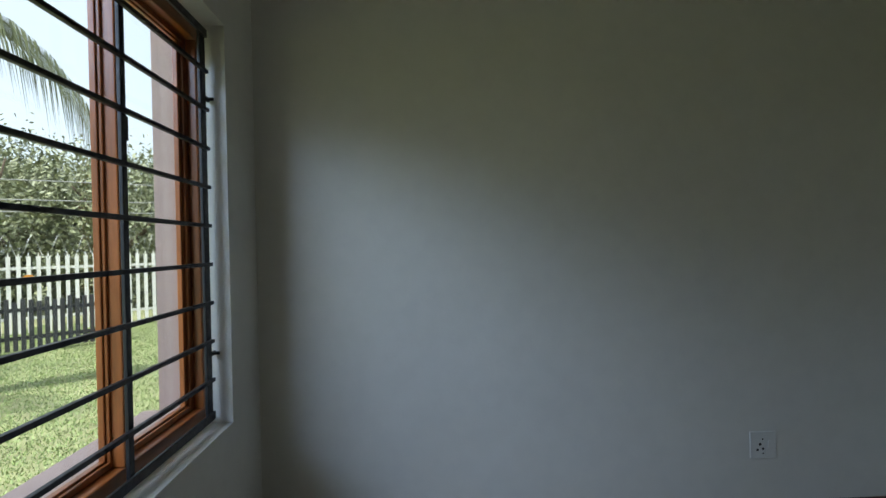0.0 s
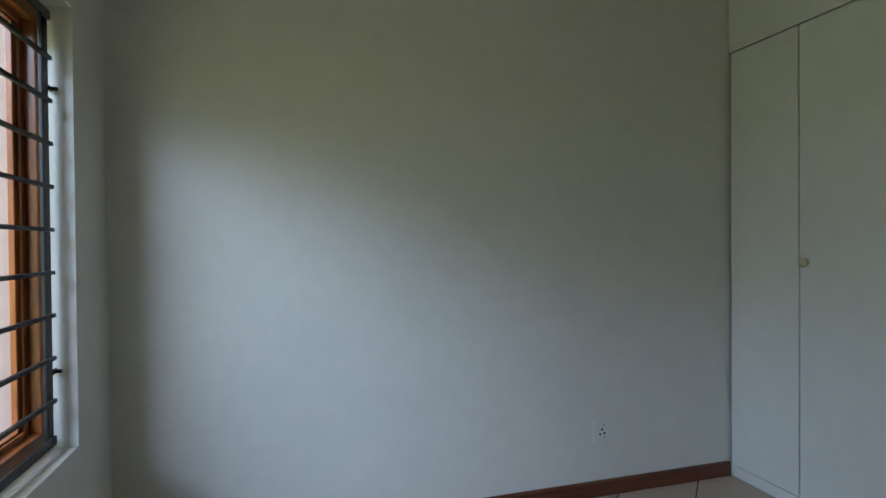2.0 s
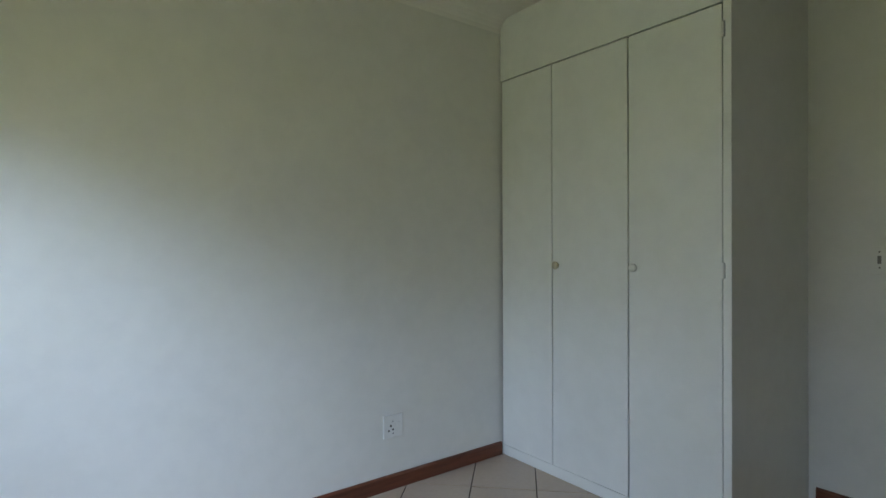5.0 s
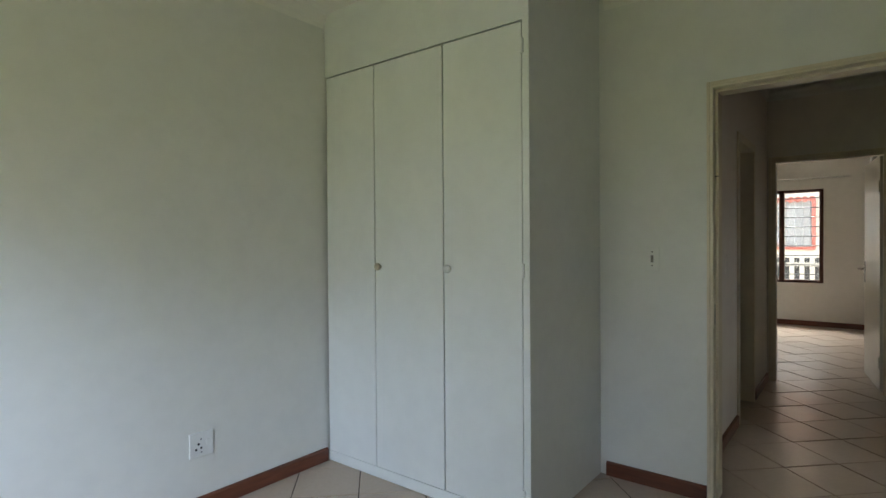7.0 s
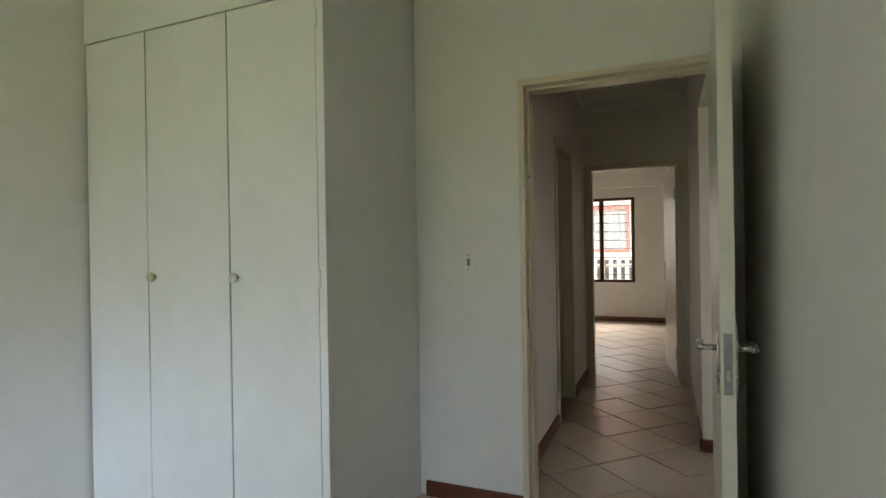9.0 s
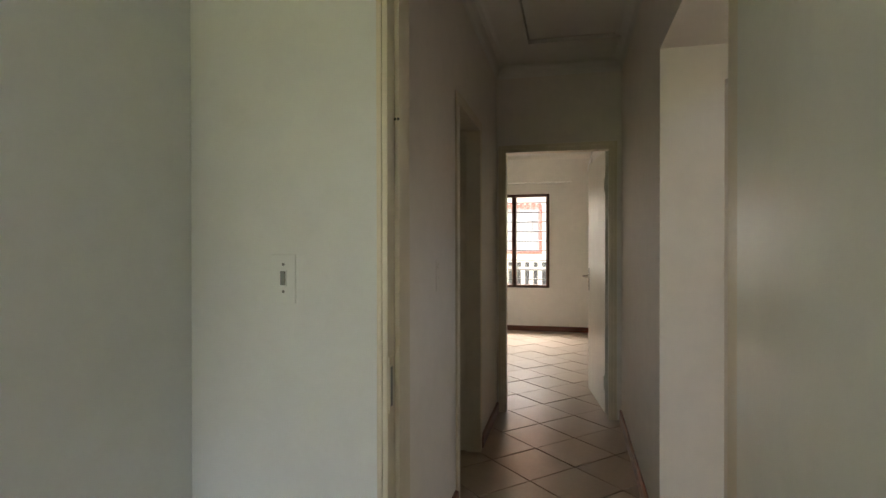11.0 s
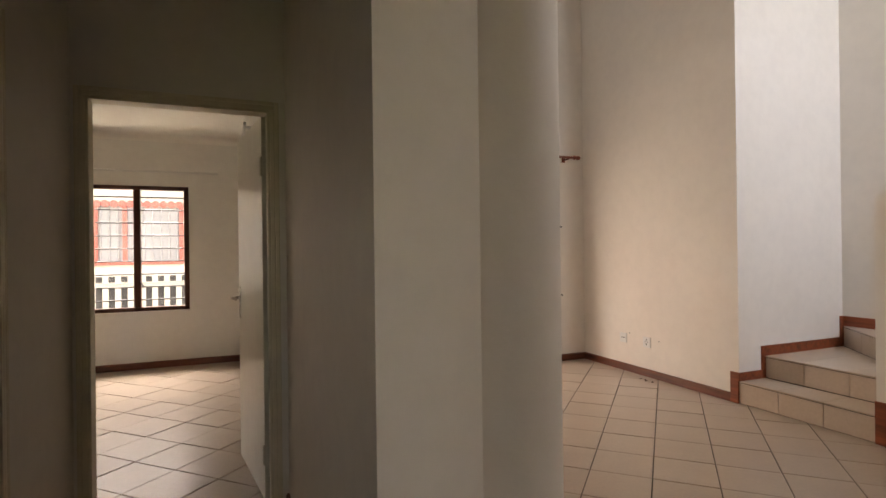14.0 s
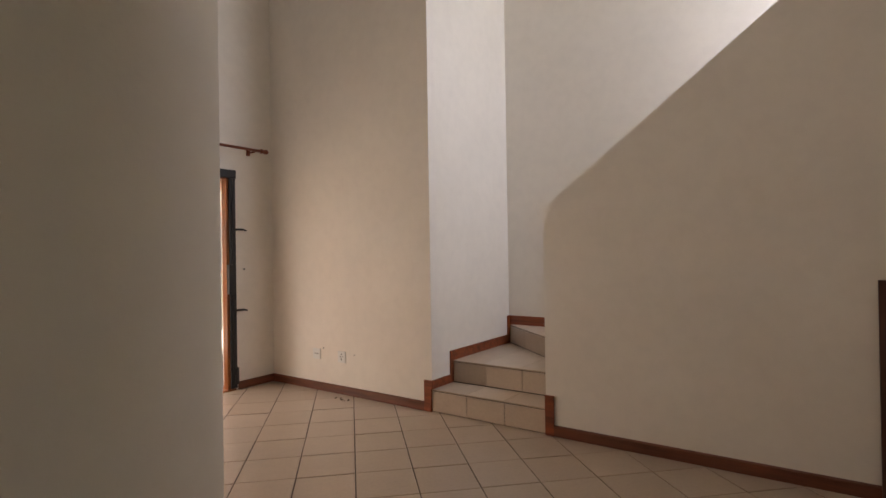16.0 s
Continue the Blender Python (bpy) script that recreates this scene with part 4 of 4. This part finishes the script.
# coiled wire above the pales
wire = bpy.data.curves.new("razor_wire", "CURVE")
wire.dimensions, wire.bevel_depth, wire.bevel_resolution = "3D", 0.006, 1
sp = wire.splines.new("POLY")
turns, per = 26, 14
sp.points.add(turns * per)
for k in range(turns * per + 1):
    a = 6.28319 * k / per
    p = along(-6.8 + 10.6 * k / (turns * per), 0.05 + 0.2 * math.sin(a), 1.62 + 0.22 * math.cos(a))
    sp.points[k].co = (*p, 1)
wire.materials.append(GALV)
tagged(new("razor_wire", wire), "coil of galvanised razor wire on top of the fence", "wire")
for z, w in ((2.3, 1.3), (2.55, 1.3), (3.0, 1.6)):
    cb = bmesh.new()
    tube(cb, along(-9, w, z), along(8, w + 0.4, z + 0.15), 0.012, 6)
    tagged(new("overhead_cable", mesh_of("overhead_cable", cb, GALV)), "thin grey overhead cable behind the fence", "cable", "overhead cables")
sgn = thing("warning_sign", along(-0.75, -0.02, 1.0), "small orange oval warning sign on the fence", "sign")
sb = bmesh.new()
lathe(sb, along(-0.75, -0.012, 1.02), (FNR.x, FNR.y, 0), [(0, 0.10), (0.004, 0.10)], 20)
bmesh.ops.scale(sb, vec=(1, 1, 0.8), space=Matrix.Translation(-along(-0.75, 0, 1.02)), verts=sb.verts)
part("board", sb, ORANGE, sgn)
# low dark slatted fence
df = thing("slatted_fence", (-5.3, 8.7, GZ), "low dark grey slatted garden fence", "fence")
D0, DD = Vector((-6.6, 7.75, GZ)), Vector((0.72, 0.69, 0)).normalized()
rot2 = Matrix.Rotation(math.atan2(DD.y, DD.x), 4, "Z")
slat_mesh = mesh_of("slat", bx((-0.030, -0.012, 0.05), (0.030, 0.012, 0.80), 0.003), SLATE)
for k in range(29):
    o = new("slat", slat_mesh)
    o.parent = df
    o.matrix_parent_inverse = df.matrix_world.inverted()
    o.matrix_world = Matrix.Translation(D0 + DD * (0.098 * k)) @ rot2 @ Matrix.Diagonal((1, 1, 1 + 0.04 * math.sin(k * 2.3), 1))
for z in (0.2, 0.62):
    r = bx((0, 0.013, z), (2.85, 0.05, z + 0.06), 0.003)
    bmesh.ops.transform(r, matrix=Matrix.Translation(D0) @ rot2, verts=r.verts)
    part("rail", r, SLATE, df)
r = bx((-0.55, -0.05, 0.0), (-0.08, 0.05, 0.86), 0.006)
bmesh.ops.transform(r, matrix=Matrix.Translation(D0 + DD * 1.0) @ rot2 @ Matrix.Translation((0, -0.12, 0)), verts=r.verts)
part("gate_panel", r, SLATE, df)

# palm with hanging fronds
palm = thing("palm_tree", (-5.0, 4.9, GZ), "palm tree with drooping grey-green fronds", "tree")
pt = bmesh.new()
tube(pt, (-5.0, 4.9, GZ), (-4.9, 5.0, 3.7), 0.17, 12, 0.12)
part("trunk", pt, BARK, palm, "", True)


def frond(p0, p1, p2, p3, n, seed):
    g = random.Random(seed)
    P = [Vector(p) for p in (p0, p1, p2, p3)]
    bz = lambda t: P[0] * (1 - t) ** 3 + P[1] * 3 * t * (1 - t) ** 2 + P[2] * 3 * t * t * (1 - t) + P[3] * t ** 3
    bm = bmesh.new()
    for k in range(14):
        tube(bm, bz(k / 14), bz((k + 1) / 14), 0.018 * (1 - k / 16), 6, 0.018 * (1 - (k + 1) / 16))
    for k in range(n):
        t = 0.12 + 0.88 * k / n
        c, tan = bz(t), (bz(min(1, t + 0.02)) - bz(t - 0.02)).normalized()
        for s in (-1, 1):
            sd = tan.cross(Vector((0, 0, 1))).normalized() * s
            ln = (0.30 + 0.30 * math.sin(3.0 * t)) * g.uniform(0.7, 1.15)
            a = c + sd * ln * 0.45 + tan * ln * 0.35 + Vector((0, 0, -ln * 0.12))
            b = c + sd * ln * 0.55 + tan * ln * 0.50 + Vector((0, 0, -ln * 0.95 * g.uniform(0.6, 1.25)))
            w = tan * 0.0085
            v = [bm.verts.new(q) for q in (c - w, c + w, a + w, a - w, b)]
            bm.faces.new((v[0], v[1], v[2], v[3])), bm.faces.new((v[3], v[2], v[4]))
    part("frond", bm, PALM, palm)


K = Vector((-4.9, 5.0, 3.75))
frond(K, (-4.25, 5.75, 4.1), (-3.5, 6.4, 3.7), (-3.15, 6.75, 2.2), 130, 1)
for k in range(9):
    a = 1.9 + k * 0.52
    d = Vector((math.cos(a), math.sin(a), 0))
    frond(K, K + d * 0.6 + Vector((0, 0, 0.6)), K + d * 1.5 + Vector((0, 0, 0.3)), K + d * 2.0 + Vector((0, 0, -1.0)), 45, 5 + k)


# ---------------------------------------------------------------- outside, east
setting("pavement", bx((8.87, -6.0, -0.15), (13.0, -0.31, -0.02)), PAVE, "pale sunlit patio paving")
setting("pavement_side", bx((10.53, -0.30, -0.27), (14.0, 5.0, -0.20)), PAVE, "pale paving beside the house")
pr = thing("patio_roof", (10.0, -2.3, 2.2), "plain timber patio roof with an orange-brown beam", "roof")
part("board", bx((8.88, -5.5, 2.50), (10.9, -0.32, 2.56)), OAKH, pr)
part("beam", bx((10.75, -5.5, 2.22), (10.87, -0.32, 2.50), 0.006), OAKH, pr)
for y in (-5.3, -0.55):
    part("post", bx((10.75, y - 0.05, -0.02), (10.87, y + 0.05, 2.22), 0.006), OAK, pr)

bf = thing("slatted_fence", (12.2, -1.0, GZ), "black painted slatted fence along the paving", "fence")
sm = mesh_of("slat", bx((-0.012, -0.040, 0.0), (0.012, 0.040, 1.23), 0.003), BLACK)
for k in range(66):
    o = new("slat", sm)
    o.parent = bf
    o.matrix_parent_inverse = bf.matrix_world.inverted()
    o.matrix_world = Matrix.Translation((12.2, -6.0 + 0.155 * k, GZ))
for z in (0.10, 0.86):
    part("rail", bx((12.165, -6.1, z - 0.035), (12.187, 4.2, z + 0.035), 0.003), GREYP, bf)

nh = thing("neighbour_house", (14.2, 0, GZ), "neighbouring cream plastered house with red-framed windows", "house")
part("wall", bx((14.2, -9, GZ), (14.5, 8, 3.1)), HOUSEW, nh)
part("plinth", bx((14.17, -9, GZ), (14.199, 8, 0.95)), PAVE, nh)
part("roof", prism(bmesh.new(), [(13.7, 2.95), (17.5, 4.8), (17.5, 4.9), (13.7, 3.07)], 1, -9.2, 8.2), TERRA, nh)


def red_window(y0, y1, z0, z1):
    wn2 = part("window", bx((14.185, y0, z0), (14.198, y1, z1)), CURTAIN, nh, "curtained window with a red wooden frame")
    for a, b in (((y0, z0), (y0 + 0.07, z1)), ((y1 - 0.07, z0), (y1, z1)), ((y0 + 0.07, z0), (y1 - 0.07, z0 + 0.06)), ((y0 + 0.07, z1 - 0.06), (y1 - 0.07, z1)),
                 ((y0 + (y1 - y0) * 0.66 - 0.035, z0 + 0.06), (y0 + (y1 - y0) * 0.66 + 0.035, z1 - 0.06))):
        part("frame", bx((14.13, a[0], a[1]), (14.184, b[0], b[1]), 0.004), REDW, wn2)
    for k in range(10):
        y = y0 + 0.1 + (y1 - y0 - 0.2) * k / 9
        f = bmesh.new()
        tube(f, (14.182, y, z0 + 0.07), (14.182, y, z1 - 0.07), 0.022, 8, 0.016)
        part("curtain_fold", f, CURTAIN, wn2)
    sc = bmesh.new()
    nsc = int((y1 - y0) / 0.12)
    for k in range(nsc):
        a = y0 + (y1 - y0) * (k + 0.5) / nsc
        tube(sc, (14.115, a, z1 - 0.03), (14.14, a, z1 - 0.03), 0.062, 14)
    part("scalloped_valance", sc, REDW, wn2)


red_window(0.95, 2.35, 1.10, 2.20)
red_window(3.2, 4.6, 1.10, 2.20)
red_window(-4.4, -3.0, 0.95, 2.20)
red_window(-7.4, -5.9, 0.95, 2.20)


# ---------------------------------------------------------------- floor tiles, laid diagonally
PITCH = 0.344
tb = bmesh.new()
box(tb, (-0.1690, -0.1690, -0.010), (0.1690, 0.1690, 0.0), 0.0)
top_edges = [e for e in tb.edges if all(abs(v.co.z) < 1e-6 for v in e.verts)]
bmesh.ops.bevel(tb, geom=top_edges, offset=0.0025, segments=1, affect="EDGES")
tile_mesh = mesh_of("tile", tb, TILE)


def lay(name, x0, x1, y0, y1, u0, v0, label, skip=lambda x, y: False):
    base = thing(name, ((x0 + x1) / 2, (y0 + y1) / 2, 0), label, "floor", kind="structure")
    inv = base.matrix_world.inverted()
    for i in range(-40, 60):
        for j in range(-40, 60):
            u, v = u0 + (i + 0.5) * PITCH, v0 + (j + 0.5) * PITCH
            x, y = (u + v) / 2 ** 0.5, (u - v) / 2 ** 0.5
            if x0 <= x < x1 and y0 <= y < y1 and not skip(x, y):
                o = new("tile", tile_mesh)
                o.parent, o.matrix_parent_inverse = base, inv
                o.matrix_world = pose(x, y, 0.0012 * math.sin(i * 3.1 + j * 1.7) - 0.0012, 0.03 * math.sin(i * 1.3), 0.03 * math.cos(j * 2.1), 45)
    return base


lay("floor_bedroom", -0.6, 3.47, -0.3, 3.02, 0.209, 0.105, "beige ceramic floor tiles laid diagonally")
lay("floor_hall", 3.47, 6.32, -0.40, 1.30, 0.209, 0.105, "beige ceramic hall tiles laid diagonally")
lay("floor_room", 6.32, 10.52, -0.15, 3.4, 0.209, 0.105, "beige ceramic bedroom tiles laid diagonally")
lay("floor_living", 2.70, 8.86, -3.95, -0.40, 0.302, 0.312, "beige ceramic living room tiles laid diagonally")
